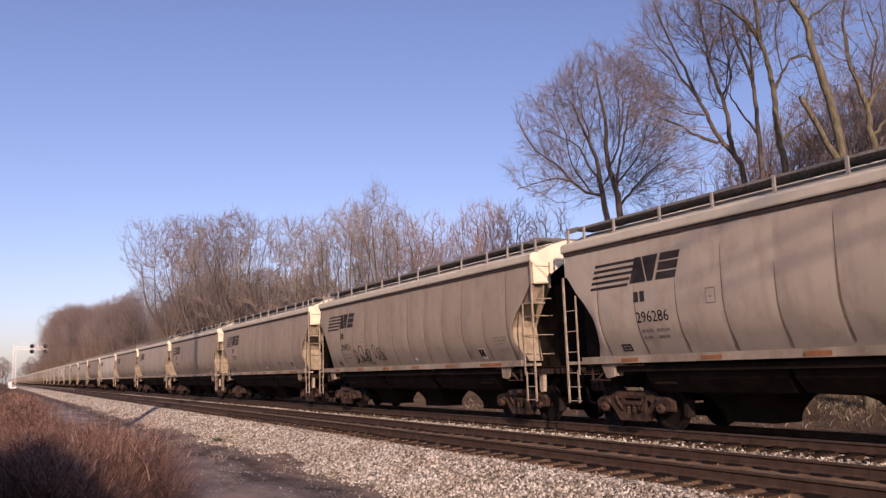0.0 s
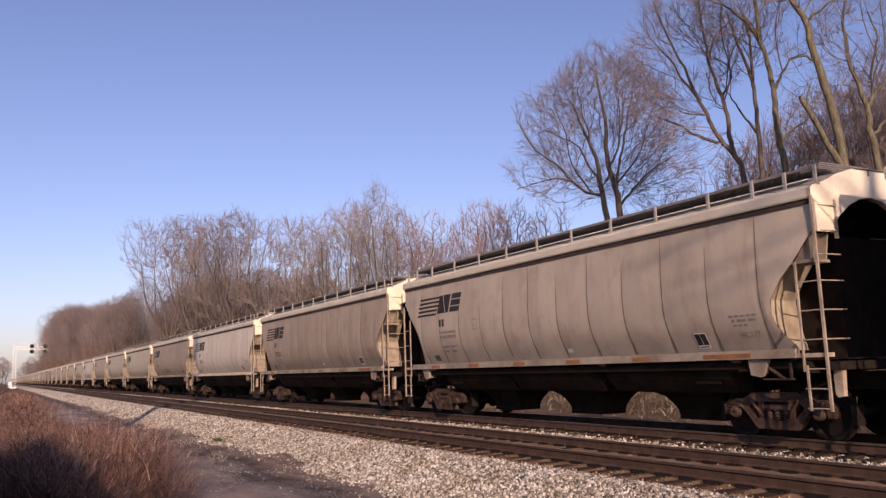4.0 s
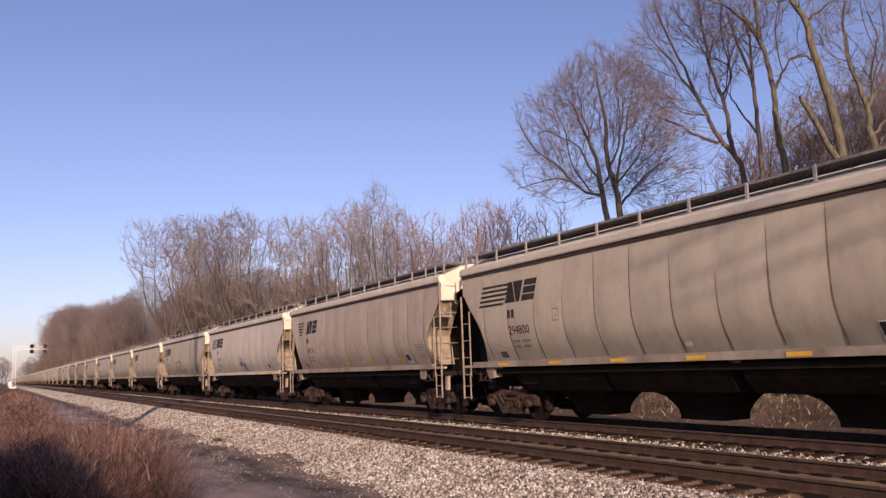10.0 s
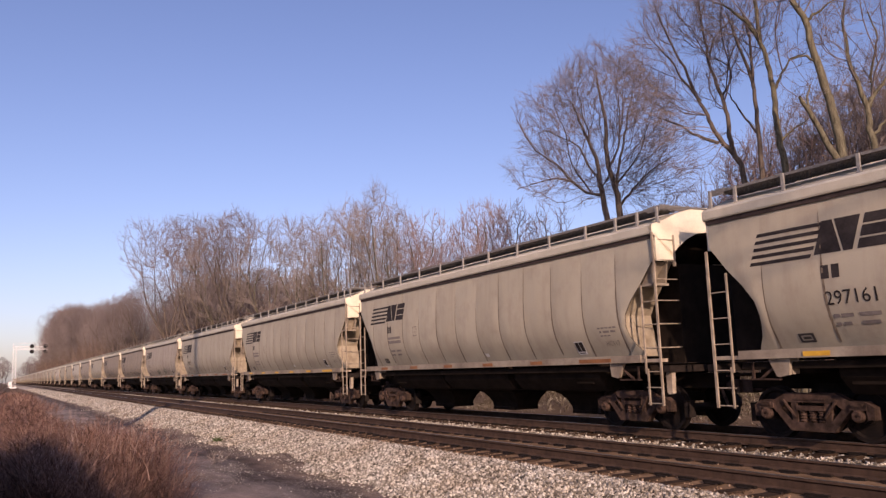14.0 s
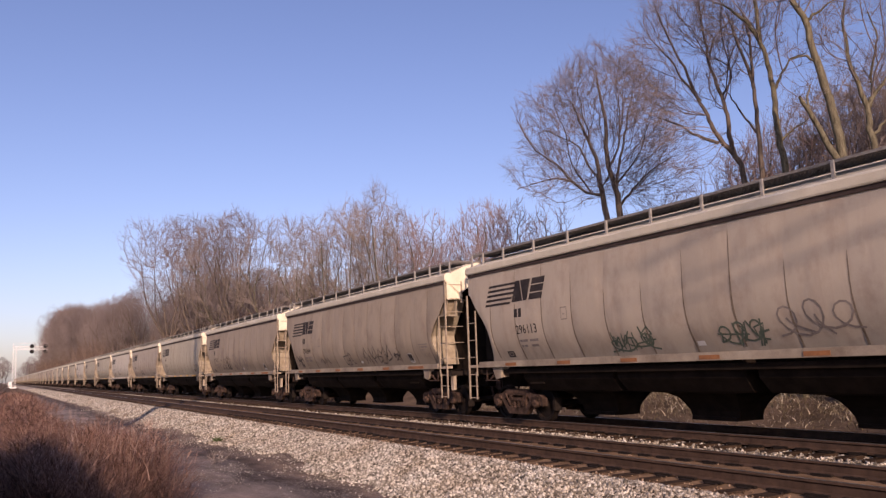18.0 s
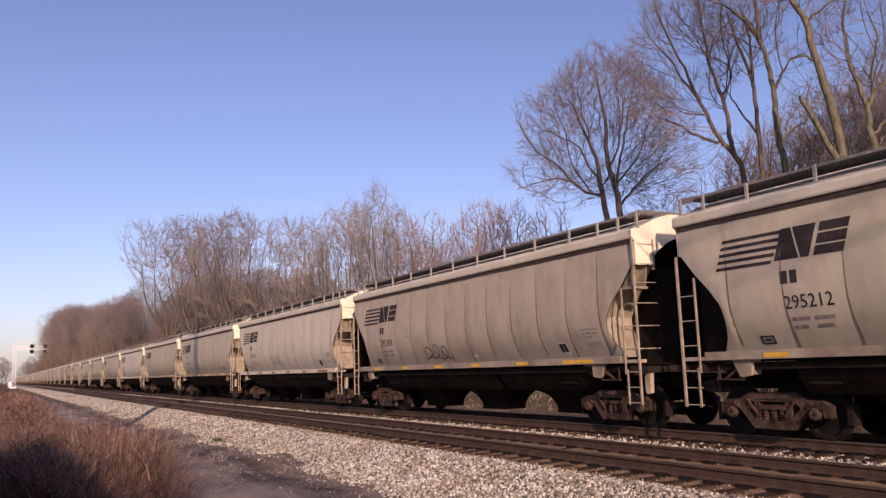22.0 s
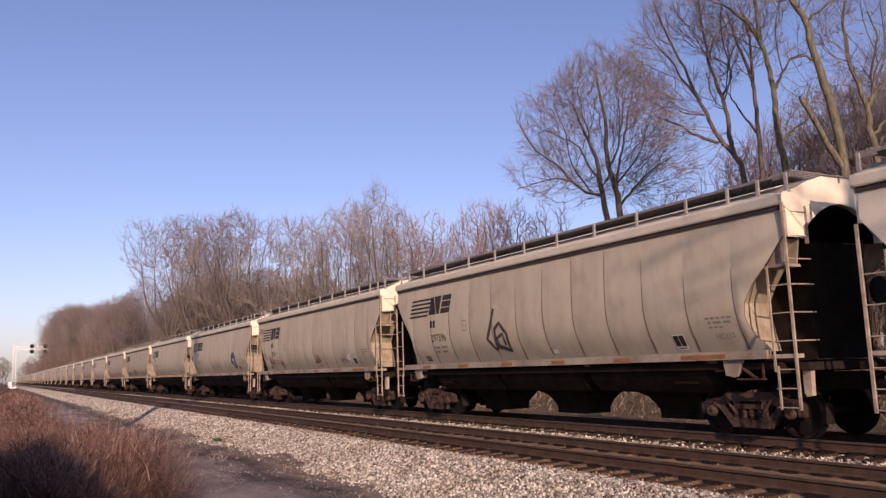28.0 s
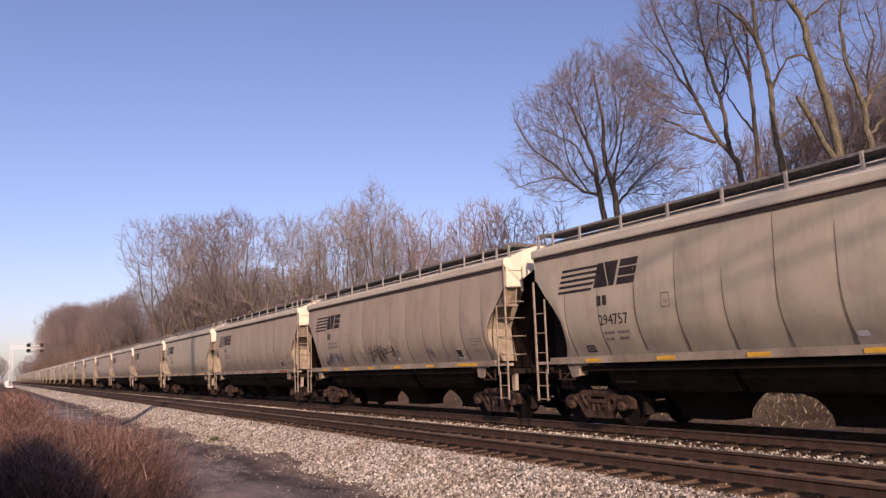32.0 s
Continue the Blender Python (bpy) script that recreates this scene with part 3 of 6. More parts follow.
    def meshes(self, bark, twig):
        return self.skin(self.thick, 7, bark, "trunk_and_limbs"), self.skin(self.thin, 3, twig, "crown")


def plant_tree(meshes, at, turn, size, label, group="", name="tree"):
    t = thing(name, label, "tree", group)
    t.matrix_basis = Matrix.LocRotScale(at, Euler((0, 0, turn)), (size, size, size))
    link("trunk", meshes[0], None, t)
    link("crown", meshes[1], None, t, "fine bare winter twigs")
    return t


def grown(seed, h, trunk_r, wide, fork, bark, twig, goals=900, lobes=6, stems=4, lift=0.25, tip=0.0105, twigs=1.7, twig_len=(0.4, 1.1), lean=0.35):
    """A bare broadleaf tree: a trunk that forks at a share of its height, and a crown of uneven lobes, wide in shares of the height."""
    w = Tree(seed)
    rng = w.rng
    z, rad = h * fork, h * wide
    top = np.array([rng.normal(0, 0.02 * h), rng.normal(0, 0.02 * h), z])
    w.limb([(0, 0, -0.4), top * (0.5, 0.5, 0.5), top], trunk_r, trunk_r * 0.8, 0.8)
    room = [(0, 0, z + (h - z) * 0.5, rad * 0.8, rad * 0.8, (h - z) * 0.46)]
    for k in range(stems):
        a = 2 * math.pi * (k + rng.random() * 0.7) / stems
        reach = rad * rng.uniform(0.4, 0.8) * lean / 0.35
        rise = (h - z) * rng.uniform(0.45, 0.7)
        tip_at = top + (math.cos(a) * reach, math.sin(a) * reach, rise)
        mid = top + (tip_at - top) * (0.6, 0.6, 0.45) + rng.normal(0, 0.03 * h, 3)
        w.limb([top * (1, 1, rng.uniform(0.8, 1)), mid, tip_at], trunk_r * rng.uniform(0.4, 0.6), trunk_r * 0.16, 0.1)
    for k in range(lobes):
        a = 2.4 * k + rng.uniform(-0.4, 0.4)
        s = rng.uniform(0.38, 0.55)
        room.append((math.cos(a) * rad * 0.62, math.sin(a) * rad * 0.62, z + (h - z) * rng.uniform(0.3, 0.82), rad * s, rad * s, (h - z) * s * 0.42))
    pts = w.room(goals, room)
    w.grow(pts[pts[:, 2] < h], tip, 2.3, twigs, twig_len, 0.5, 0.36, lift)
    return w.meshes(bark, twig)


def measured(seed, limbs, lobes, goals, bark, twig, tip=0.0058, twigs=3.0, lift=0.22, twig_len=(0.25, 0.8), shell=0.3, depth=0.5):
    """A tree with given main stems, as a radius at both ends and (x, z) rows, that reach down to the root; the crown fills the lobes."""
    w = Tree(seed)
    rng = w.rng
    for k, (r0, r1, rooted, rows) in enumerate(limbs):
        swing = rng.uniform(-1, 1) * depth
        y0 = 0.0 if rooted else float(min(w.seeds, key=lambda s: abs(s[0][0] - rows[0][0]) + abs(s[0][2] - rows[0][1]))[0][1])
        pts = [(x, y0 + swing * (i / len(rows)) * (0.4 if rooted else 1.6), z) for i, (x, z) in enumerate(rows)]
        if rooted:
            pts = [(rows[0][0] * 0.5, 0, -0.5), (rows[0][0] * 0.8, 0, rows[0][1] * 0.55)] + pts
        w.limb(pts, r0, r1, 0.45 if rooted else 0.1)
    w.grow(w.room(goals, lobes, shell), tip, 2.3, twigs, twig_len, 0.8, 0.33, lift)
    return w.meshes(bark, twig)


def hero_trees():
    group = "trees behind the line"
    a = measured(11, [
        (0.19, 0.05, True, [(0.2, 8.3), (0.0, 9.6), (-0.1, 10.5), (-0.1, 11.3), (-0.5, 12.4), (-0.8, 13.3), (-1.2, 14.5)]),
        (0.20, 0.05, True, [(0.8, 8.5), (0.7, 9.9), (0.4, 11.0), (0.3, 12.3), (0.4, 13.5), (0.2, 14.8), (0.1, 15.8)]),
        (0.085, 0.02, False, [(0.0, 9.7), (-0.7, 9.8), (-1.5, 10.5), (-2.2, 11.5), (-3.2, 12.2), (-3.8, 13.3), (-4.1, 14.0)]),
        (0.07, 0.02, False, [(-0.1, 10.5), (-0.5, 11.0), (-1.0, 12.3), (-1.7, 12.8), (-2.7, 13.3)]),
        (0.08, 0.02, False, [(0.7, 9.9), (0.9, 11.2), (1.3, 12.6), (1.5, 13.8), (1.8, 14.8)]),
        (0.07, 0.02, False, [(0.7, 9.0), (1.5, 9.9), (2.4, 10.8), (3.4, 11.4)]),
        (0.05, 0.015, False, [(-1.5, 10.5), (-2.2, 10.7), (-3.2, 10.5), (-4.2, 10.2)]),
        (0.07, 0.02, False, [(0.4, 11.0), (0.9, 12.0), (1.1, 13.2), (1.1, 14.7)])],
        [(0.3, 0, 13.0, 3.8, 3.9, 3.7), (-3.3, 0, 11.3, 1.6, 1.8, 1.5), (3.0, 0, 11.4, 1.8, 2.0, 1.7), (0.3, 0, 15.0, 2.5, 2.6, 2.5), (-2.4, 0, 13.7, 1.9, 2.0, 2.0), (2.3, 0, 14.2, 1.7, 1.8, 1.9), (2.9, 0, 10.1, 1.8, 1.8, 1.1), (-1.4, 0, 10.2, 1.8, 1.8, 1.0), (1.2, 0, 10.6, 1.5, 1.5, 1.2)], 5000, BARK, TWIG, lift=0.16)
    plant_tree(a, (-30.2, 26, 0.0), 0.86, 1.0, "bare rounded broadleaf tree with a dense spray of twigs", group)
    b = measured(12, [
        (0.17, 0.06, True, [(0.1, 7.4), (0.0, 8.5), (-0.2, 9.7), (-0.4, 10.6), (-0.5, 11.8), (-0.9, 12.6), (-1.0, 13.8), (-1.2, 16)]),
        (0.11, 0.05, False, [(0.05, 7.0), (-0.2, 7.5), (-0.5, 8.4), (-0.8, 9.0), (-0.9, 9.2)]),
        (0.045, 0.02, False, [(-0.7, 8.9), (-0.7, 9.3), (-0.6, 9.7)]),
        (0.05, 0.015, False, [(-0.4, 10.5), (-0.6, 10.7), (-1.1, 10.6)]),
        (0.06, 0.015, False, [(-0.5, 11.8), (-0.1, 12.0), (0.4, 12.3)])],
        [(-0.8, 0, 14.6, 2.2, 2.2, 2.2), (0.3, 0, 12.2, 0.8, 0.8, 0.5), (-1.2, 0, 10.7, 0.7, 0.8, 0.6), (-0.8, 0, 9.5, 0.7, 0.8, 0.5)], 800, BARK_TAN, TWIG, twigs=2.4)
    plant_tree(b, (-14.7, 22, 0), 0.589, 1.0, "tall bare tree with a sinuous yellowish trunk", group)
    c = measured(13, [
        (0.135, 0.05, True, [(0.0, 7.9), (-0.1, 9.2), (-0.1, 10.3), (-0.2, 11.5), (-0.4, 12.6), (-0.4, 13.9), (-0.4, 15.2)]),
        (0.06, 0.015, False, [(-0.1, 10.5), (0.2, 11.0), (0.5, 11.5), (1.0, 11.6)]),
        (0.09, 0.03, False, [(-0.4, 12.4), (-0.7, 13.1), (-1.1, 13.6), (-1.5, 14.1)]),
        (0.05, 0.015, False, [(0.0, 8.7), (0.3, 9.0), (0.9, 9.4)])],
        [(-0.9, 0, 14.2, 2.0, 2.0, 1.9), (0.9, 0, 11.8, 0.9, 0.9, 0.8), (0.9, 0, 9.6, 0.8, 0.9, 0.7)], 600, BARK_TAN, TWIG, twigs=2)
    plant_tree(c, (-17.4, 23, 0), 0.648, 1.0, "tall slender bare tree with a forked grey-brown trunk", group)
    d = measured(14, [
        (0.115, 0.035, True, [(0.0, 8.2), (0.0, 10.1), (0.0, 11.2), (-0.2, 12.4), (-0.5, 13.3), (-0.7, 14.4)]),
        (0.07, 0.03, False, [(0.0, 11.2), (0.0, 12.1), (0.0, 13.2), (-0.2, 14.3)]),
        (0.05, 0.015, False, [(0.0, 9.5), (-0.4, 10.2), (-0.8, 11.1), (-1.1, 11.8)])],
        [(-0.5, 0, 13.8, 1.7, 1.7, 2.0), (-1.1, 0, 12.2, 0.9, 0.9, 0.8)], 430, BARK, TWIG, twigs=2)
    plant_tree(d, (-19.1, 24, 0), 0.672, 1.0, "thin dark bare tree leaning over the railway", group)
    e = measured(15, [
        (0.13, 0.035, True, [(0.0, 8.4), (-0.3, 9.1), (-0.4, 9.9), (-0.4, 10.5), (-0.6, 11.6), (-0.9, 12.7), (-1.0, 13.9), (-1.1, 15.1)]),
        (0.095, 0.03, False, [(-0.3, 9.0), (-0.9, 9.9), (-1.1, 10.6), (-1.4, 11.3), (-1.8, 12.6), (-2.3, 13.8), (-2.6, 14.9)]),
        (0.07, 0.02, False, [(-0.8, 9.5), (-1.5, 9.9), (-2.3, 10.6), (-3.0, 11.0)]),
        (0.06, 0.02, False, [(-1.3, 11.2), (-1.8, 12.0), (-2.3, 13.0), (-2.8, 13.7)]),
        (0.05, 0.015, False, [(-0.9, 12.7), (-0.7, 13.6), (0.0, 14.2)])],
        [(-1.8, 0, 13.3, 2.3, 2.2, 2.7), (-2.8, 0, 10.7, 1.5, 1.6, 1.2), (-0.8, 0, 15.2, 2.6, 2.2, 2.0), (-3.2, 0, 12.4, 1.3, 1.4, 2.0), (-1.9, 0, 9.4, 1.6, 1.5, 0.9)], 2000, BARK, TWIG, twigs=2.3)
    plant_tree(e, (-19.9, 24, 0), 0.692, 1.0, "bare tree with stems fanning out from a low fork", group)
    g = measured(16, [
        (0.135, 0.03, True, [(-0.4, 7.5), (-0.5, 8.3), (-0.5, 9.0), (-0.7, 9.8), (-0.9, 10.8), (-0.9, 11.9), (-0.8, 12.8)]),
        (0.09, 0.03, False, [(-0.5, 9.0), (-0.3, 9.4), (0.0, 9.8), (0.5, 10.4)]),
        (0.06, 0.02, False, [(-0.5, 8.0), (-0.1, 8.5), (0.3, 8.8)]),
        (0.05, 0.02, False, [(-0.3, 9.4), (-0.3, 10.2), (0.0, 11.3), (-0.2, 12.2)])],
        [(-0.5, 0, 11.7, 1.4, 1.5, 1.9), (0.6, 0, 10.2, 1.0, 1.0, 1.2), (0.3, 0, 9.0, 0.7, 0.8, 0.6)], 640, BARK_TAN, TWIG, twigs=2.4)
    plant_tree(g, (-14.0, 23.5, 0), 0.537, 1.0, "bare forked tree with a yellow-brown trunk", group)


# rows of woods: share of the way along x, distance from the line, height
def woods():
    kinds = [grown(31, 16, 0.20, 0.215, 0.30, BARK, TWIG, 1500, 7, 5), grown(32, 16, 0.17, 0.125, 0.28, BARK_TAN, TWIG_PALE, 1000, 6, 4, 0.4),
             grown(33, 16, 0.20, 0.25, 0.24, BARK, TWIG, 1600, 8, 6), grown(34, 13, 0.07, 0.17, 0.06, BARK_TAN, TWIG_RED, 700, 6, 9, 0.45, 0.014, 1.6, (0.35, 0.9), 0.5),
             grown(35, 16, 0.18, 0.20, 0.30, BARK_TAN, TWIG_PALE, 1250, 7, 5, 0.3),
             grown(36, 16, 0.18, 0.25, 0.16, BARK, TWIG, 2000, 9, 7, 0.2, 0.0115, 3.2, (0.5, 1.2))]
    rng = random.Random(77)
    rows = [  # x, y, height, kind
        (-57.2, 26, 16.9, 1), (-60.5, 27, 15.6, 4), (-64.5, 26.5, 15.9, 4), (-69.0, 27.5, 16.4, 4), (-74, 26, 17.4, 1), (-78, 27, 17.0, 4), (-54, 26.5, 13.6, 4),
        (-46.6, 25.5, 12.5, 3), (-43, 26, 12.1, 3), (-40.6, 26, 12.0, 3), (-38.6, 26.5, 11.6, 3), (-51.3, 26.5, 12.6, 3), (-36.5, 27, 10.9, 3), (-45, 29, 12.8, 3), (-48.6, 28, 11.6, 3),
        (-86, 25, 18.6, 4), (-95, 24, 21.6, 0), (-103, 23.5, 22.4, 4), (-111, 23, 24.2, 2), (-129, 22.5, 27.3, 2), (-118, 25, 22.0, 0), (-149, 22, 19.5, 2), (-157, 21, 18.3, 0)]
    names = {1: "slender bare tree with pale bark and rising twigs", 3: "bare shrub-like tree with reddish upright stems", 4: "bare tree with pale bark and a rounded crown"}
    for x, y, h, k in rows:
        s = h / (13 if k == 3 else 16)
        plant_tree(kinds[k], (x, y, height(x, y)), rng.uniform(0, 6.28), s, names.get(k, "bare grey-brown broadleaf tree in a lineside wood"), "lineside wood")
    for i in range(46):   # the wood further along the line
        x = -158 - 5.6 * i
        y = 19.5 + rng.uniform(-1.5, 3.5) + 0.004 * (i * 5.6)
        h = (17.0 + 0.062 * (-x - 158)) * rng.uniform(0.90, 1.06) * min(1.0, 0.55 + 0.09 * (45 - i))
        k = rng.choice((0, 5, 5, 2))
        plant_tree(kinds[k], (x, y, 0), rng.uniform(0, 6.28), h / 16, "bare brown tree in a distant lineside wood", "distant wood")
    for x, y, h in ((-420, 3.0, 12), (-432, 1.5, 14), (-410, 0.5, 10)):
        plant_tree(kinds[2], (x, y, 0), x, h / 16, "distant bare tree beyond the path", "distant wood")
    for i in range(16):
        x, y = -560 - 24 * i, 17 + rng.uniform(0, 14)
        plant_tree(kinds[rng.choice((0, 2))], (x, y, 0), rng.uniform(0, 6.28), rng.uniform(0.9, 1.25), "bare brown tree in a distant lineside wood", "distant wood")
    for x, y, h, k in ((-20.3, 25.2, 10.6, 3), (-18.4, 25.4, 10.2, 3), (-21.6, 26.2, 10.4, 3), (-16.3, 26.2, 11.8, 0), (-14.6, 26.8, 11.6, 5), (-12.9, 27.2, 11.8, 0), (-22.6, 30.0, 11.8, 0), (-25.0, 31.0, 11.0, 2), (-18.0, 28.0, 12.0, 5)):   # tangled growth round the feet of the tall trees
        plant_tree(kinds[k], (x, y, height(x, y)), rng.uniform(0, 6.28), h / (13 if k == 3 else 16), names[3] if k == 3 else "bare tree deeper in the wood", "lineside wood")
    for i in range(24):
        x, y = -12.0 - 0.85 * i, 29 + rng.uniform(0, 9)
        plant_tree(kinds[rng.choice((0, 5, 2))], (x, y, height(x, y)), rng.uniform(0, 6.28), rng.uniform(0.66, 0.88) if x > -23 else rng.uniform(0.5, 0.64), "bare tree deeper in the wood", "lineside wood")
    for i in range(19):   # a lower brown mass under the tall crowns
        x, y = -58 - 5.2 * i, 29 + rng.uniform(0, 5)
        plant_tree(kinds[5], (x, y, height(x, y)), rng.uniform(0, 6.28), (0.115 * -x + 2.5) / 16 * rng.uniform(0.85, 1.1), "low bare tree in a lineside wood", "lineside wood")
    for i in range(22):   # low growth in front of them, as far as the distant wood
        x, y = -62 - 5.0 * i + rng.uniform(-1.5, 1.5), 25.5 + rng.uniform(0, 2.5)
        plant_tree(kinds[5], (x, y, height(x, y)), rng.uniform(0, 6.28), min(0.112 * -x + 1.5, 19.0) / 16 * rng.uniform(0.72, 1.0), "low bare tree in a lineside wood", "lineside wood")
    for i in range(60):   # undergrowth and second row
        x = -16 - 3.4 * i + rng.uniform(-1, 1)
        y = rng.uniform(30, 40)
        k = rng.choice((0, 2, 3))
        plant_tree(kinds[k], (x, y, height(x, y)), rng.uniform(0, 6.28), rng.uniform(0.5, 0.68) if x > -32 else rng.uniform(0.4, 0.6) if x > -60 else rng.uniform(0.58, 0.85), "bare tree deeper in the wood", "lineside wood")


def thickets():
    """Undergrowth behind the line: a mass of thin stems, and leafy brush near the ballast."""
    def stems(name, n, xr, yr, length, width, mat, seed, lean=(0.05, 0.45)):
        pts = tuft_points(n, xr, yr, 0.8, seed)
        tagged(new(name, blades(name, pts, length, width, lean, mat, seed + 1)), "tangled brown undergrowth behind the railway", "undergrowth", kind="stuff")
    stems("undergrowth", 13000, (-60, 8), (25.5, 34), (1.0, 4.5), (0.012, 0.03), SCRUB, 41)
    stems("undergrowth", 27000, (-170, -50), (18.5, 30), (2.0, 8.0), (0.03, 0.07), SCRUB, 43)
    stems("undergrowth", 22000, (-420, -165), (16.5, 24), (3.0, 11.0), (0.06, 0.16), SCRUB, 45)
    stems("lineside_brush", 27000, (-36, 6), (20.3, 25.5), (0.06, 0.42), (0.014, 0.045), BRUSH_GREEN, 47, (0.4, 2.6))
    stems("lineside_brush", 12000, (-90, 6), (24.0, 27), (0.5, 1.7), (0.012, 0.03), BRUSH_GREEN, 49, (0.2, 1.6))


def verge():
    """Tangled dry weeds on the near side: arching clumps with gaps between them, and thin growth round them."""
    rng = np.random.default_rng(51)

    def rim(x):
        return 2.6 + 0.25 * np.sin(x * 0.45) + 0.3 * np.sin(x * 1.7) - 0.9 * np.clip((-x - 25) / 8, 0, 1) + 0.02 * np.clip(-x - 45, 0, 60) - 0.4 * np.clip(x + 14.5, 0, 6) + 0.5 * np.exp(-((x + 18.5) / 2.5) ** 2)

    def clumps(n, xr, per, size, tall, seed, width):
        x = rng.uniform(*xr, n)
        y = rim(x) - np.abs(rng.normal(0, 1.5, n)) - 0.15
        r, h = rng.uniform(*size, n), rng.uniform(*tall, n)
        i = np.repeat(np.arange(n), per)
        off = rng.normal(0, 0.42, (len(i), 2)) * r[i][:, None]
        p = np.column_stack([x[i] + off[:, 0], y[i] + off[:, 1]])
        p = np.column_stack([p, [height(a, b) for a, b in p]])
        out = np.arctan2(off[:, 1], off[:, 0])
        lot = rng.random(len(i))
        for lo, hi, share in ((0.25, 0.6, 0.0), (0.55, 0.95, 0.4), (0.8, 1.25, 0.8)):
            take = (lot >= share) & (lot < share + 0.4) & (np.hypot(off[:, 0], off[:, 1]) < 1.3 * r[i])
            tagged(new("dry_weeds", blades("dry_weeds", p[take], (lo * np.mean(tall), hi * np.mean(tall)), width, (0.3, 2.3), DRY_GRASS, seed + int(10 * share), 4, out[take])), "tangled dry reddish-brown weeds at the path's edge", "weeds", kind="stuff")
        many = 4 if width[0] < 0.008 else 2
        i = np.repeat(i, many)
        q = np.repeat(p, many, axis=0)
        q[:, :2] += rng.normal(0, 0.3, (len(q), 2)) * r[i][:, None]
        q[:, 2] += h[i] * rng.uniform(0.1, 0.8, len(q))
        tagged(new("weed_twigs", blades("weed_twigs", q, (0.15 * np.mean(tall), 0.5 * np.mean(tall)), (width[0] * 0.6, width[1] * 0.6), (0.4, 3.2), DRY_GRASS, seed + 9, 3)), "fine tangled twigs of dead weeds", "weeds", kind="stuff")
    clumps(80, (-32, -7.0), 50, (0.22, 0.6), (0.5, 1.25), 52, (0.004, 0.012))
    clumps(9, (-19, -12.5), 160, (0.3, 0.5), (0.9, 1.2), 62, (0.005, 0.012))
    clumps(80, (-70, -30), 90, (0.4, 1.1), (0.4, 1.0), 72, (0.010, 0.022))
    p = tuft_points(4500, (-40, -7.5), (-2.5, 3.6), 0.3, 58, lambda x, y: y < rim(x) + 0.35)
    tagged(new("low_weeds", blades("low_weeds", p, (0.08, 0.35), (0.005, 0.016), (0.6, 2.6), DRY_GRASS, 78)), "low matted dead grass at the path's edge", "weeds", kind="stuff")
    # dense tall weeds added out of view to keep sun off the near verge
    p = tuft_points(10000, (-17.5, -2.5), (-3.4, -0.9), 0.2, 60)
    tagged(new("shading_weeds", blades("shading_weeds", p, (0.9, 2.2), (0.01, 0.03), (0.02, 0.25), DRY_GRASS, 80)), "tall dry weeds out of view, added to shade the verge", "weeds", kind="stuff")
    p = tuft_points(14000, (-140, -58), (-8, 3.4), 0.5, 53)
    tagged(new("dry_weeds", blades("dry_weeds", p, (0.3, 1.1), (0.015, 0.045), (0.3, 1.7), DRY_GRASS, 54)), "dry brown weeds along the line", "weeds", kind="stuff")
    p = tuft_points(150, (-34, -11.5), (0.5, 3.3), 0.3, 55, lambda x, y: y < rim(x) + 0.5)
    tagged(new("weed_stalks", blades("weed_stalks", p, (0.8, 1.6), (0.006, 0.014), (0.0, 0.3), PALE_WEED, 56)), "upright dead weed stalks", "weeds", kind="stuff")
    # bushy mounds of fine curled twigs along the rim, dark inside
    for n, xr, r, per, seed in ((44, (-25, -12), (0.4, 0.75), 1500, 91), (34, (-55, -25), (0.5, 1.0), 800, 93)):
        x = rng.uniform(*xr, n)
        y = rim(x) - 0.3 - rng.uniform(0.0, 1.0, n) ** 1.3 * 2.6
        size = rng.uniform(*r, n) * np.where(np.hypot(x + 16.5, y - 1.0) < 1.3, 0.45, 1.0)
        i = np.repeat(np.arange(n), per)
        d = rng.normal(0, 1, (len(i), 3))
        d /= np.linalg.norm(d, axis=1, keepdims=True)
        d[:, 2] = np.abs(d[:, 2])
        f = rng.random(len(i))[:, None] ** 0.45
        p = np.column_stack([x[i], y[i], [height(a, b) for a, b in zip(x[i], y[i])]]) + d * f * size[i][:, None] * (1.0, 1.0, 1.75)
        fine = 1.0 if seed == 91 else 1.9
        tagged(new("weed_bush", blades("weed_bush", p, (0.10, 0.34), (0.005 * fine, 0.012 * fine), (0.4, 2.8), DRY_GRASS, seed, 2, np.arctan2(d[:, 1], d[:, 0]))), "bushy dead weeds with curled reddish-brown twigs", "weeds", kind="stuff")
    # a few pale sprays that stand out before the dark hollow
    c = np.array([(-15.2, 1.02), (-15.5, 1.16), (-14.9, 0.92), (-24.5, 2.2), (-15.8, 1.9)])
    i = np.repeat(np.arange(len(c)), (90, 70, 60, 40, 30))
    p = c[i] + rng.normal(0, 0.10, (len(i), 2))
    p = np.column_stack([p, [height(a, b) + 0.1 for a, b in p]])
    tagged(new("pale_weeds", blades("pale_weeds", p, (0.5, 1.15), (0.006, 0.013), (0.2, 1.5), PALE_WEED, 95, 4)), "pale dead weed sprays among darker weeds", "weeds", kind="stuff")
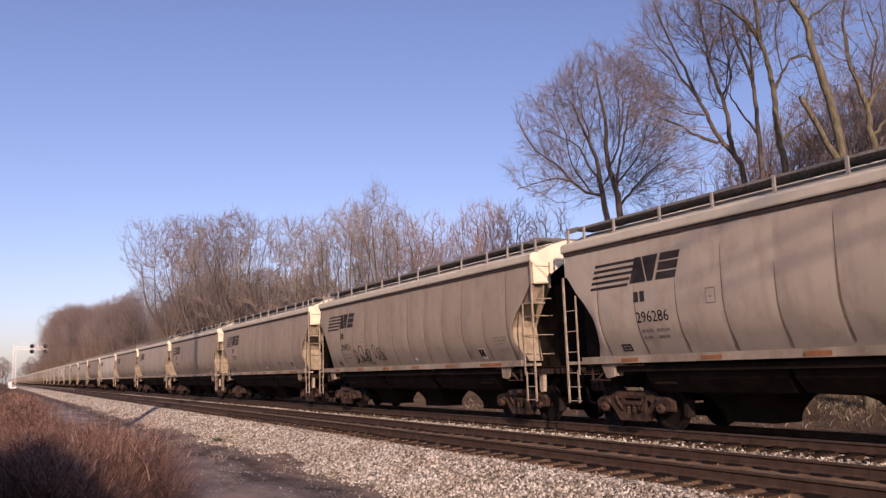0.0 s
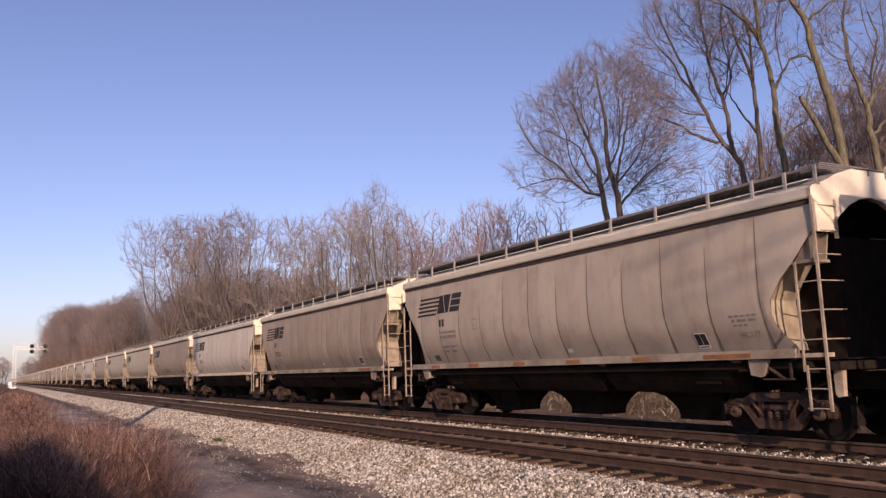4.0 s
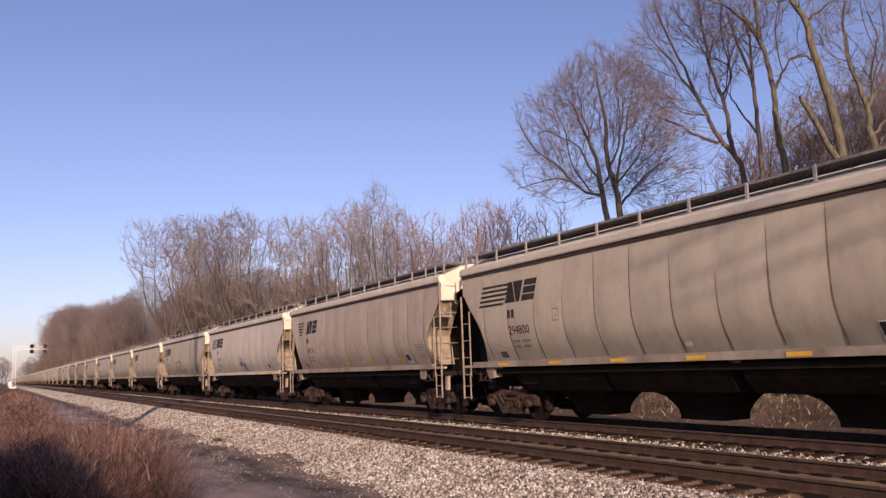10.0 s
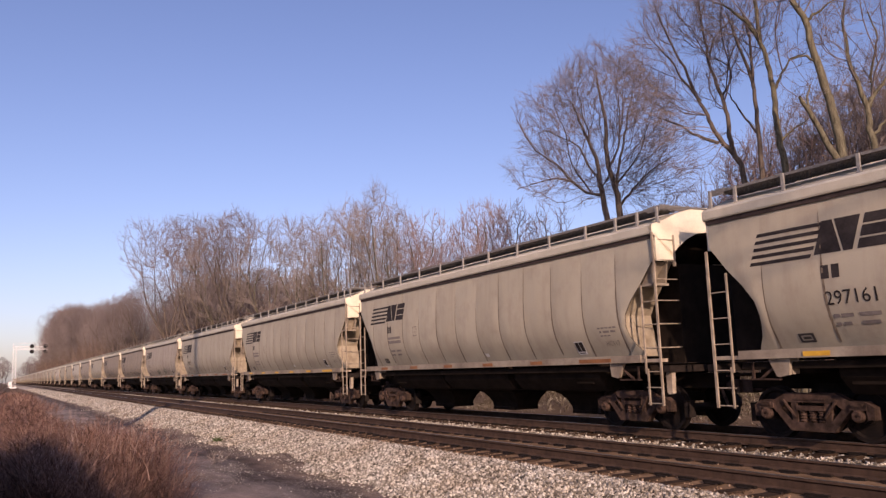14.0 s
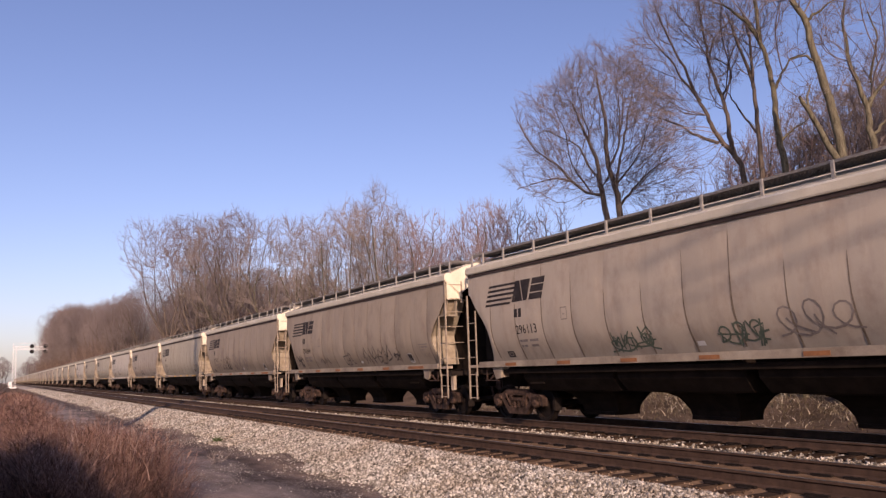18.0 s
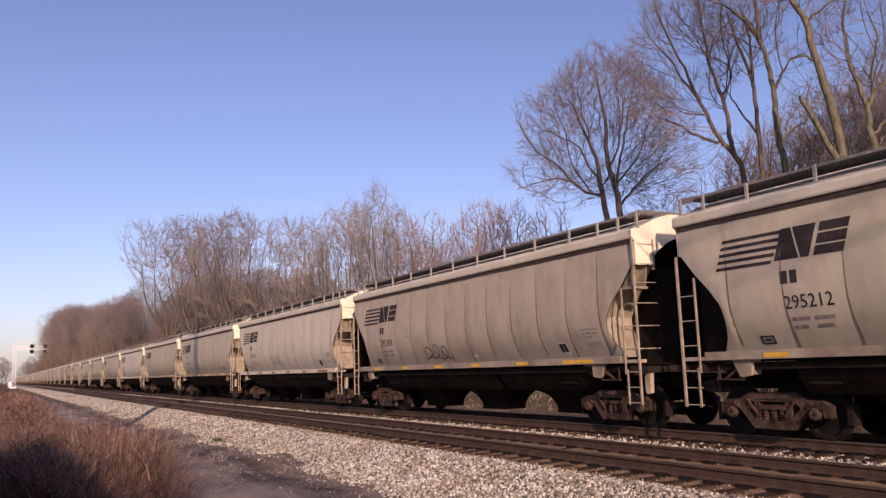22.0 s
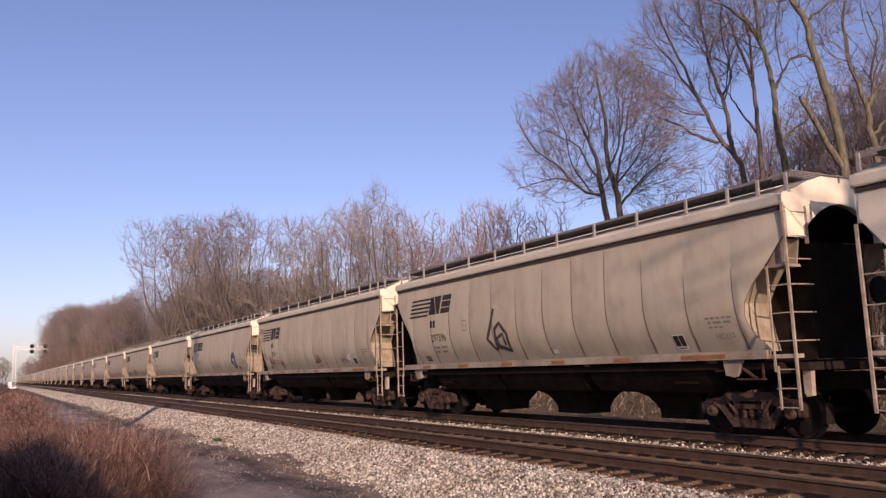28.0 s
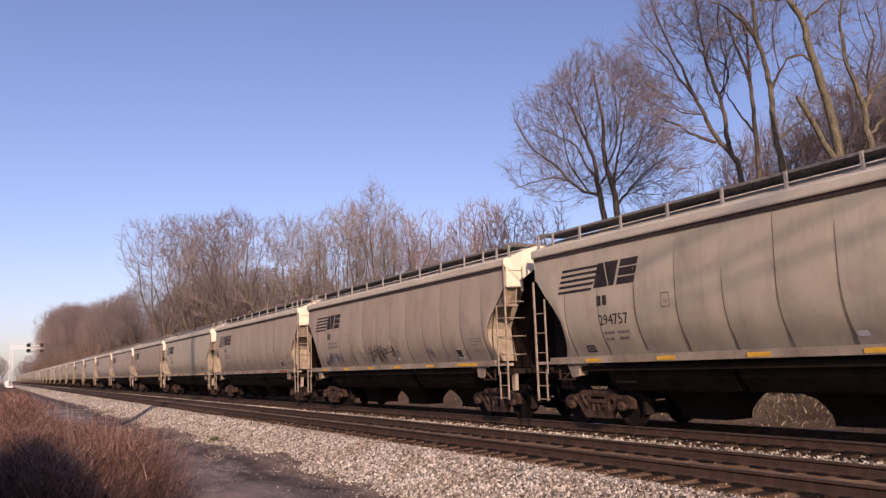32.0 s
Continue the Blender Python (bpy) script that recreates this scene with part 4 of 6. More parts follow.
    # single tall stalks that stand clear of the rest
    for x, y, tall in ((-21.6, 2.42, 1.20), (-23.05, 3.67, 0.98), (-26.4, 2.6, 0.85), (-23.7, 3.0, 0.8), (-19.4, 2.2, 0.95)):
        stalk = thing("weed_stalk", "single dead weed stalk with a few side twigs", "weed", "weed stalks", at=(x, y, height(x, y)))
        w = Tree(int(-100 * x))
        w.limb([(0, 0, -0.03), (0.01, 0.01, tall * 0.5), (0.03, 0, tall)], 0.011, 0.006, 0.4)
        w.grow(w.room(14, [(0.02, 0, tall * 0.75, 0.10, 0.10, tall * 0.28)]), 0.004, 2.3, 0.5, (0.05, 0.14))
        link("stalk", w.skin(w.thin, 4, PALE_WEED, "stalk"), None, stalk)
    # a small green plant on the ballast
    tuft = thing("green_weed", "small green weed growing in the ballast", "weed", at=(-25.6, 6.05, height(-25.6, 6.05)))
    n = 110
    p = np.column_stack([rng.normal(0, 0.06, n), rng.normal(0, 0.06, n), np.full(n, 0.04)])
    link("leaves", blades("leaves", p, (0.10, 0.24), (0.02, 0.045), (0.3, 1.4), GREEN_LEAF, 97, 3), None, tuft)
    # a twig lying on the path
    bit = thing("fallen_branch", "thin bare branch lying on the cinder path", "branch", at=(-19.6, 4.55, height(-19.6, 4.55)))
    w = Tree(96)
    w.limb([(-0.55, 0.1, 0.02), (-0.1, 0.0, 0.10), (0.4, -0.05, 0.22), (0.8, 0.0, 0.30)], 0.018, 0.008, 0.1)
    w.grow(w.room(40, [(0.2, 0, 0.2, 0.6, 0.25, 0.16)]), 0.004, 2.3, 1.0, (0.06, 0.2))
    link("twigs", w.skin(w.thin, 4, TWIG_PALE, "twigs"), None, bit)


# ---------------------------------------------------------------- the train
HALF = 7.685           # half the length of the body at the eaves
PITCH_CAR = 16.766     # from car to car
SIDE = [(1.56, 1.24), (1.68, 1.295), (1.82, 1.375), (2.0, 1.47), (2.2, 1.54), (2.45, 1.587), (2.75, 1.60), (3.1, 1.59), (3.4, 1.575), (3.55, 1.565), (3.8, 1.55), (4.06, 1.53)]
EDGE = [(1.56, 6.97), (1.68, 6.90), (1.82, 6.79), (2.0, 6.71), (2.2, 6.68), (2.45, 6.73), (2.75, 6.95), (3.1, 7.30), (3.4, 7.55), (3.55, 7.685), (3.8, 7.685), (4.06, 7.685)]
SEAM = 2 * HALF / 13


MARK_SHIFT = 0.30      # painted marks are laid out from a point ahead of the middle


def side_y(z):
    for (a, ya), (b, yb) in zip(SIDE, SIDE[1:]):
        if a <= z <= b:
            return ya + (yb - ya) * (z - a) / (b - a)
    return SIDE[0][1] if z < SIDE[0][0] else SIDE[-1][1]


def edge_x(z):
    for (a, xa), (b, xb) in zip(EDGE, EDGE[1:]):
        if a <= z <= b:
            return xa + (xb - xa) * (z - a) / (b - a)
    return EDGE[0][1]


def pillow(s, z):
    """How far a plate bows out between its seams."""
    t = 1 - (2 * s - 1) ** 2
    return 0.014 * t * min(1, (z - 1.5) / 0.4) * min(1, max(0.15, (4.15 - z) / 0.5))


def side_plate(x0, x1, edge=0):
    s = Solid()
    rows = []
    for z, _ in SIDE:
        a, b = x0, x1
        if edge in (1, 2):
            b = min(b, edge_x(z))
        if edge in (-1, 2):
            a = max(a, -edge_x(z))
        row = [(a + (b - a) * k / 6, -side_y(z) - pillow(k / 6, z), z) for k in range(7)]
        rows.append(row)
    return s.loft(rows)


ROOF = [(-1.50, 4.06), (-1.60, 4.07), (-1.615, 4.10), (-1.615, 4.235), (-1.57, 4.28), (-1.30, 4.36), (-0.9, 4.53), (-0.45, 4.66), (0, 4.71)]
ROOF_FULL = ROOF + [(-y, z) for y, z in reversed(ROOF[:-1])]


def stroke(s, pts, width, off=0.006, taper=False):
    """A painted line on the car's near side, following its curve; pts are (x, z)."""
    fine = []
    for (xa, za), (xb, zb) in zip(pts, pts[1:]):
        n = max(1, int(math.hypot(xb - xa, zb - za) / 0.12))
        fine += [(xa + (xb - xa) * k / n, za + (zb - za) * k / n) for k in range(n)]
    fine.append(pts[-1])
    rows = []
    for i, (x, z) in enumerate(fine):
        a, b = fine[max(0, i - 1)], fine[min(len(fine) - 1, i + 1)]
        d = math.hypot(b[0] - a[0], b[1] - a[1]) or 1
        nx, nz = -(b[1] - a[1]) / d * width / 2, (b[0] - a[0]) / d * width / 2
        rows.append([on_side(x + nx, z + nz, off), on_side(x - nx, z - nz, off)])
    s.loft(rows)


def on_side(x, z, off=0.006):
    x += MARK_SHIFT
    u = (x + HALF) / SEAM
    return (x, -side_y(z) - pillow(u - math.floor(u), z) - off, z)


def on_seam(x, z):
    return (x, -side_y(z) - 0.007, z)


def patch(s, outline, off=0.006, n=6):
    """A painted four-cornered field on the near side; outline: lower left, lower right, upper right, upper left."""
    (ax, az), (bx, bz), (cx, cz), (dx, dz) = outline
    rows = []
    for j in range(n + 1):
        v = j / n
        l, r = (ax + (dx - ax) * v, az + (dz - az) * v), (bx + (cx - bx) * v, bz + (cz - bz) * v)
        m = max(2, int(abs(bx - ax) / 0.1))
        rows.append([on_side(l[0] + (r[0] - l[0]) * k / m, l[1] + (r[1] - l[1]) * k / m, off) for k in range(m + 1)])
    s.loft(rows)


def emblem(faded=False, x0=-7.0):
    """The owner's mark as plain shapes: five bars and two slanted blocks with notches."""
    s = Solid()
    for k in range(5):
        z = 3.625 - 0.125 * k
        x = x0 + (0.12 - 0.04 * k if not faded else 0.05 + 0.085 * (4 - k) * -0.9 + 0.3)
        end = x0 + (1.46 - 0.068 * k if not faded else 0.95 - 0.06 * k)
        patch(s, [(x, z - 0.06), (end, z - 0.06), (end + 0.03, z), (x + 0.03, z)], n=1)
    # a slanted block cut by a slash, and one cut into three slabs
    x = x0 + 1.36
    patch(s, [(x - 0.10, 3.10), (x + 0.40, 3.10), (x + 0.27, 3.64), (x + 0.07, 3.64)], n=4)
    patch(s, [(x + 0.44, 3.10), (x + 0.60, 3.10), (x + 0.77, 3.64), (x + 0.31, 3.64)], n=4)
    x = x0 + 2.14
    for lo, hi in ((3.10, 3.255), (3.285, 3.455), (3.485, 3.64)):
        k = 0.31
        patch(s, [(x - 0.10 + (lo - 3.1) * k, lo), (x + 0.44 + (lo - 3.1) * k, lo), (x + 0.44 + (hi - 3.1) * k, hi), (x - 0.10 + (hi - 3.1) * k, hi)], n=2)
    return s


def digits(text, size, name):
    """Painted figures, laid on the curve of the side; the origin is at their lower left."""
    cu = bpy.data.curves.new(name, "FONT")
    cu.body, cu.size, cu.resolution_u = text, size, 2
    ob = bpy.data.objects.new(name, cu)
    scene.collection.objects.link(ob)
    bpy.context.view_layer.update()
    me = bpy.data.meshes.new_from_object(ob.evaluated_get(bpy.context.evaluated_depsgraph_get()))
    bpy.data.objects.remove(ob)
    bpy.data.curves.remove(cu)
    return me


def wrap_text(me, x0, z0, squeeze=1.0):
    for v in me.vertices:
        v.co = on_side(x0 + v.co.x * squeeze, z0 + v.co.y, 0.008)
    return me


def bars(rows, off=0.006):
    s = Solid()
    for x, z, w, h in rows:
        patch(s, [(x, z), (x + w, z), (x + w, z + h), (x, z + h)], off, 1)
    return s


def scrawl(s, x0, x1, z0, z1, seed, width=0.048):
    """Handwriting-like marks that say nothing: uneven bent strokes that lean, cross and overlap."""
    rng = random.Random(seed)
    high = z1 - z0
    n = max(2, int((x1 - x0) / (0.62 * high + 0.06)))
    step = (x1 - x0) / n
    for k in range(n):
        cx, tall, lean = x0 + step * (k + 0.5), rng.uniform(0.65, 1.0) * high, rng.uniform(-0.05, 0.25)
        for _ in range(rng.choice((2, 2, 3, 3))):
            pts, u, v = [], rng.uniform(-0.5, 0.5), rng.choice((0.0, 1.0))
            for j in range(rng.randint(3, 6)):
                pts.append((cx + step * 0.72 * u + lean * tall * v, z0 + tall * v))
                u = max(-0.75, min(0.75, u + rng.uniform(-0.75, 0.85)))
                v = 1 - v + rng.uniform(-0.1, 0.1) if rng.random() < 0.55 else rng.uniform(0.15, 0.85)
                v = max(0.0, min(1.0, v))
            stroke(s, rounded(pts) if rng.random() < 0.8 else pts, width * rng.uniform(0.75, 1.15))
        if rng.random() < 0.35:
            stroke(s, [(cx - step * 0.6, z0 + tall * rng.uniform(0.3, 0.6)), (cx + step * 0.7, z0 + tall * rng.uniform(0.4, 0.75))], width * 0.8)


def spikes(s, x0, x1, z0, z1, seed, n=8, width=0.048):
    """A jagged tag of strokes up and down."""
    rng = random.Random(seed)
    pts = []
    for k in range(2 * n + 1):
        pts.append((x0 + (x1 - x0) * k / (2 * n) + rng.uniform(-0.04, 0.04), (z1 - rng.uniform(0, 0.25) * (z1 - z0)) if k % 2 else z0 + rng.uniform(0.1, 0.5) * (z1 - z0)))
    stroke(s, pts, width)
    for k in range(n // 2):
        x = x0 + (x1 - x0) * (2 * k + rng.random()) / n
        stroke(s, [(x, z0 + rng.uniform(0, 0.2)), (x + rng.uniform(-0.15, 0.2), z0 + (z1 - z0) * rng.uniform(0.35, 0.7))], width)


def loops(s, x0, x1, z0, z1, seed, n=5, width=0.05):
    """A running hand of uneven round loops with a few quick strokes across them."""
    rng = random.Random(seed)
    step, high = (x1 - x0) / n, z1 - z0
    sizes = [rng.uniform(0.35, 1.0) for _ in range(n + 2)]
    feet = [rng.uniform(0.0, 0.25) for _ in range(n + 2)]
    pts = []
    for i in range(12 * n + 1):
        u = i / 12
        k, f = int(u), u - int(u)
        tall = (sizes[k] * (1 - f) + sizes[k + 1] * f) * high * 0.5
        foot = (feet[k] * (1 - f) + feet[k + 1] * f) * high
        a = 2 * math.pi * u
        pts.append((x0 + step * (u + 0.55 * math.sin(a)) + 0.12 * tall * math.cos(a), min(z1, z0 + foot + tall * (1 - math.cos(a)))))
    stroke(s, pts, width)
    for _ in range(n // 2 + 1):
        x, lean = rng.uniform(x0, x1 - 0.3 * step), rng.uniform(-0.7, 1.1) * step
        stroke(s, rounded([(x, z0 + rng.uniform(0.5, 0.9) * high), (x + lean * 0.2, z0 + 0.35 * high), (x + lean, z0 + rng.uniform(0.0, 0.15) * high)]), width)


def blot(s, x0, x1, z0, z1, seed, off=0.006):
    """A sprayed patch with an uneven rim."""
    rng = random.Random(seed)
    n = 18
    rim = [rng.uniform(0.8, 1.0) for _ in range(n)]
    rows = []
    for f in (0.02, 0.35, 0.7, 1.0):
        rows.append([on_side((x0 + x1) / 2 + (x1 - x0) / 2 * f * rim[i] * math.cos(2 * math.pi * i / n), (z0 + z1) / 2 + (z1 - z0) / 2 * f * rim[i] * math.sin(2 * math.pi * i / n), off) for i in range(n)])
    s.loft(rows, close=True)


def rounded(pts):
    """Cuts the corners of a line twice, so that it bends softly."""
    for _ in range(2):
        out = [pts[0]]
        for a, b in zip(pts, pts[1:]):
            out += [(a[0] * 0.75 + b[0] * 0.25, a[1] * 0.75 + b[1] * 0.25), (a[0] * 0.25 + b[0] * 0.75, a[1] * 0.25 + b[1] * 0.75)]
        pts = out + [pts[-1]]
    return pts


def ribbon(pts, width):
    s = Solid()
    stroke(s, pts, width, 0.009)
    return s


def spray_paint(car, rows):
    """Sprayed scrawls on a car's near side: shape, colour, extent and a seed."""
    for shape, colour, x0, x1, z0, z1, seed in rows:
        s = Solid()
        if shape == "scrawl":
            scrawl(s, x0, x1, z0, z1, seed, 0.036)
        elif shape == "spikes":
            spikes(s, x0, x1, z0, z1, seed, max(3, int((x1 - x0) / 0.36)), 0.036)
        elif shape == "loops":
            loops(s, x0, x1, z0, z1, seed, max(3, int((x1 - x0) / 0.52)), 0.036)
        elif shape == "blot":
            blot(s, x0, x1, z0, z1, seed)
        part("graffiti", s, SPRAY[colour], car, "%s sprayed graffiti" % colour.replace("_", " "))


def lettered_mural(car):
    """Big pale block shapes with dark rims over a light blue wash."""
    s = Solid()
    for x0, x1, z0, z1, seed in ((-4.9, -3.4, 1.7, 3.3, 1), (-3.3, -2.2, 1.7, 3.2, 2), (-2.2, -0.9, 1.75, 3.4, 3), (-0.8, 0.6, 1.8, 3.4, 4)):
        blot(s, x0 * 0.87 - 0.63, x1 * 0.87 - 0.63, z0, z0 + (z1 - z0) * 0.84, seed, 0.005)
    part("graffiti", s, SPRAY["pale_blue"], car, "light blue sprayed background")
    lines = ([(-3.75, 3.35), (-4.15, 2.65), (-4.45, 2.35), (-4.15, 2.0), (-3.75, 1.8)], [(-4.3, 2.5), (-4.25, 1.75)], [(-3.85, 3.05), (-3.45, 2.85), (-3.1, 3.1)], [(-3.75, 2.45), (-3.4, 2.55), (-3.2, 2.2), (-3.35, 1.8), (-3.75, 1.75)],
             [(-2.95, 1.75), (-2.9, 3.05), (-2.55, 2.4), (-2.3, 3.1), (-2.15, 2.2), (-2.05, 1.75)], [(-2.3, 3.1), (-1.6, 3.05)], [(-1.95, 2.5), (-1.35, 2.6)], [(-2.1, 1.85), (-1.45, 1.8), (-1.1, 2.3)],
             [(-1.25, 3.15), (-0.75, 3.35), (-0.4, 3.2)], [(-0.9, 3.1), (-1.0, 2.6), (-0.75, 2.2), (-0.95, 1.8)], [(-0.9, 1.85), (-0.2, 1.85), (0.35, 2.1)], [(-0.45, 3.2), (-0.2, 2.5), (-0.15, 1.95)], [(0.0, 3.2), (0.45, 2.8), (0.4, 2.1)])
    lines = [[(x * 0.87 - 0.63, 1.66 + (z - 1.66) * (0.95 - 0.045 * (x + 4.6))) for x, z in rounded(pts)] for pts in lines]
    for pts in lines:
        part("graffiti_rim", ribbon([(x, max(z, 1.66)) for x, z in pts], 0.37), SPRAY["ink"], car)
    for pts in lines:
        s = Solid()
        stroke(s, [(x, max(z, 1.66)) for x, z in pts], 0.29, 0.013)
        part("graffiti_fill", s, SPRAY["cream"], car, "cream sprayed block shape")
    for x, z in ((-4.25, 3.3), (-3.15, 3.45), (-2.0, 3.1), (-2.2, 2.35), (-1.0, 3.5), (-0.55, 2.0), (-2.6, 1.95), (-4.3, 2.9)):
        x, z = x * 0.87 - 0.63, 1.66 + (z - 1.66) * (0.95 - 0.04 * (x + 4.6))
        s = Solid()
        for d in (-0.05, 0.05):
            stroke(s, [(x + d, z - 0.13), (x + d, z + 0.13)], 0.02, 0.017)
            stroke(s, [(x - 0.13, z + d), (x + 0.13, z + d)], 0.02, 0.017)
        part("graffiti_hatching", s, SPRAY["ink"], car)


GRAFFITI = {
    1: [("loops", "black", -4.6, -2.9, 1.66, 2.35, 1), ("scrawl", "black", -4.5, -3.0, 1.66, 2.2, 1), ("loops", "black", -2.75, -1.75, 1.75, 2.35, 2)],
    2: [("blot", "red", 2.6, 2.9, 1.85, 2.0, 3)],
    7: [("loops", "black", -2.1, -1.0, 1.72, 2.25, 4), ("spikes", "black", -1.1, -0.1, 1.7, 2.1, 5)],
    11: [("loops", "blue", -0.7, 0.35, 1.9, 2.45, 6), ("loops", "blue", -0.35, 0.55, 1.66, 2.1, 47), ("scrawl", "blue", -0.6, 0.5, 1.75, 2.3, 48)],
    12: [("spikes", "faint", -1.9, -0.2, 1.66, 2.4, 7), ("scrawl", "faint", -1.2, 0.1, 1.66, 2.1, 8), ("scrawl", "black", 0.55, 1.0, 1.7, 2.15, 9)],
    16: [("scrawl", "green", -2.2, -0.8, 1.66, 2.2, 10), ("loops", "green", -2.2, -0.7, 1.68, 2.15, 49), ("loops", "green", 0.95, 2.05, 1.7, 2.15, 11), ("scrawl", "green", 1.0, 2.1, 1.66, 2.2, 50), ("loops", "faint", 2.3, 3.9, 1.75, 2.45, 12)],
    17: [("scrawl", "black", -6.85, -5.95, 1.78, 2.35, 13), ("spikes", "black", -3.75, -2.75, 1.7, 2.08, 14), ("spikes", "black", 0.85, 3.3, 1.72, 2.35, 16), ("scrawl", "black", 3.45, 3.9, 1.75, 2.2, 39)],
    18: [("loops", "black", -4.1, -2.2, 1.68, 2.6, 18), ("loops", "black", -2.7, -1.7, 1.66, 2.85, 43), ("loops", "faint", -1.3, 0.6, 1.66, 2.6, 19), ("spikes", "faint", -1.2, 0.5, 1.66, 2.7, 44), ("scrawl", "faint", -0.9, 1.2, 1.66, 2.5, 45), ("loops", "faint", 0.5, 1.9, 1.75, 2.7, 20), ("spikes", "faint", 0.7, 2.0, 1.7, 2.6, 46)],
    20: [("loops", "black", -2.5, -0.95, 1.66, 2.2, 21)],
    21: [("loops", "faint", -2.1, -0.7, 1.85, 2.4, 22)],
    25: [],
    26: [("spikes", "red", -6.2, -5.6, 1.76, 2.35, 23), ("spikes", "red", -4.75, -4.0, 1.66, 2.15, 24), ("scrawl", "red", -6.15, -5.6, 1.74, 2.3, 40), ("scrawl", "red", -4.8, -4.05, 1.68, 2.2, 41), ("scrawl", "red", -6.95, -6.45, 2.15, 2.6, 42), ("scrawl", "white", -6.9, -6.3, 1.8, 2.15, 26), ("scrawl", "red", 0.15, 0.95, 1.66, 2.25, 27), ("scrawl", "faint", 3.2, 3.7, 1.66, 2.2, 28), ("scrawl", "white", 3.8, 4.45, 1.7, 2.3, 29)],
    27: [("scrawl", "faint", -1.8, 0.6, 1.66, 2.5, 32)],
    29: [("scrawl", "blue", -6.2, -4.4, 1.66, 2.2, 33), ("scrawl", "black", -1.7, 0.3, 1.66, 2.45, 34), ("scrawl", "faint", -1.9, 0.6, 1.66, 2.6, 37), ("spikes", "black", -1.3, 0.5, 1.66, 2.3, 38), ("scrawl", "faint", 2.5, 3.3, 1.7, 2.2, 35), ("scrawl", "faint", -4.0, -2.2, 1.66, 2.4, 36)],
}


def make_truck():
    """Meshes of a freight truck: bolster, side frame, wheelset, springs, brake gear."""
    out = {}
    s = Solid().box(-0.22, 0.22, -0.95, 0.95, 0.52, 0.72)
    s.box(-0.35, 0.35, -0.4, 0.4, 0.68, 0.95)
    for x in (-0.55, 0.55):
        s.box(x - 0.06, x + 0.06, -0.85, 0.85, 0.30, 0.42)
        s.beam((x, -0.7, 0.36), (0, 0, 0.45), 0.06)
    out["truck"] = s.mesh("truck")
    s = Solid()
    top = [(-1.16, 0.40), (-1.16, 0.60), (-1.02, 0.69), (-0.72, 0.70), (-0.48, 0.82), (0.48, 0.82), (0.72, 0.70), (1.02, 0.69), (1.16, 0.60), (1.16, 0.40), (1.04, 0.40), (1.02, 0.56), (0.76, 0.56), (0.70, 0.48), (0.46, 0.66), (-0.46, 0.66), (-0.70, 0.48), (-0.76, 0.56), (-1.02, 0.56), (-1.04, 0.40)]
    for k in range(len(top) // 2 - 1):
        a, b = top[k], top[k + 1]
        c, d = top[-2 - k], top[-1 - k]
        s.prism([a, b, c, d], -0.08, 0.08)
    low = [(-0.76, 0.56), (-0.66, 0.62), (-0.36, 0.32), (0.36, 0.32), (0.66, 0.62), (0.76, 0.56), (0.42, 0.17), (-0.42, 0.17)]
    s.prism([low[0], low[1], low[2], low[7]], -0.075, 0.075)
    s.prism([low[7], low[2], low[3], low[6]], -0.075, 0.075)
    s.prism([low[6], low[3], low[4], low[5]], -0.075, 0.075)
    for x in (-0.33, 0.33):
        s.box(x - 0.06, x + 0.06, -0.07, 0.07, 0.30, 0.68)
    for x in (-0.89, 0.89):
        s.box(x - 0.15, x + 0.15, -0.11, 0.10, 0.55, 0.64)
        s.box(x - 0.10, x + 0.10, -0.13, -0.08, 0.60, 0.66)
    for x in (-0.52, 0.52):
        s.beam((x, -0.10, 0.70), (x * 0.55, -0.10, 0.40), 0.035)
    s.box(-0.30, 0.30, -0.10, -0.06, 0.705, 0.735)
    out["side_frame"] = s.mesh("side_frame")
    s = Solid()
    s.lathe([(0.02, -0.06), (0.085, -0.06), (0.105, -0.03), (0.105, 0.05), (0.02, 0.05)], n=12, cz=0.457)
    for i in range(3):
        a = 2 * math.pi * i / 3 + 0.5
        s.box(0.06 * math.cos(a) - 0.014, 0.06 * math.cos(a) + 0.014, -0.075, -0.055, 0.457 + 0.06 * math.sin(a) - 0.014, 0.457 + 0.06 * math.sin(a) + 0.014)
    out["bearing"] = s.mesh("bearing")
    s = Solid().beam((-1.25, 0.28, 0.42), (1.25, 0.28, 0.42), 0.05)
    for x in (-1.38, 1.38):
        s.box(x - 0.05, x + 0.05, 0.12, 0.34, 0.28, 0.62)
    s.beam((-1.3, 0.3, 0.62), (-0.2, 0.3, 0.80), 0.035).beam((1.3, 0.3, 0.62), (0.2, 0.3, 0.80), 0.035)
    out["brake_rigging"] = s.mesh("brake_rigging")
    s = Solid()
    for x in (-0.18, 0.0, 0.18):
        rows = []
        for k in range(9):
            r = 0.085 if k % 2 else 0.06
            rows.append((r, k))
        pts = [[(x + r * math.cos(2 * math.pi * i / 10), r * math.sin(2 * math.pi * i / 10), 0.32 + 0.2 * k / 8) for i in range(10)] for r, k in rows]
        s.loft(pts, close=True)
    s.box(-0.28, 0.28, -0.09, 0.09, 0.52, 0.60)
    out["spring_nest"] = s.mesh("spring_nest")
    s = Solid()
    s.lathe([(0.07, -0.98), (0.12, -0.97), (0.12, -0.80), (0.08, -0.79), (0.08, -0.76)], n=12)
    s.lathe([(0.07, 0.98), (0.12, 0.97), (0.12, 0.80), (0.08, 0.79), (0.08, 0.76)], n=12)
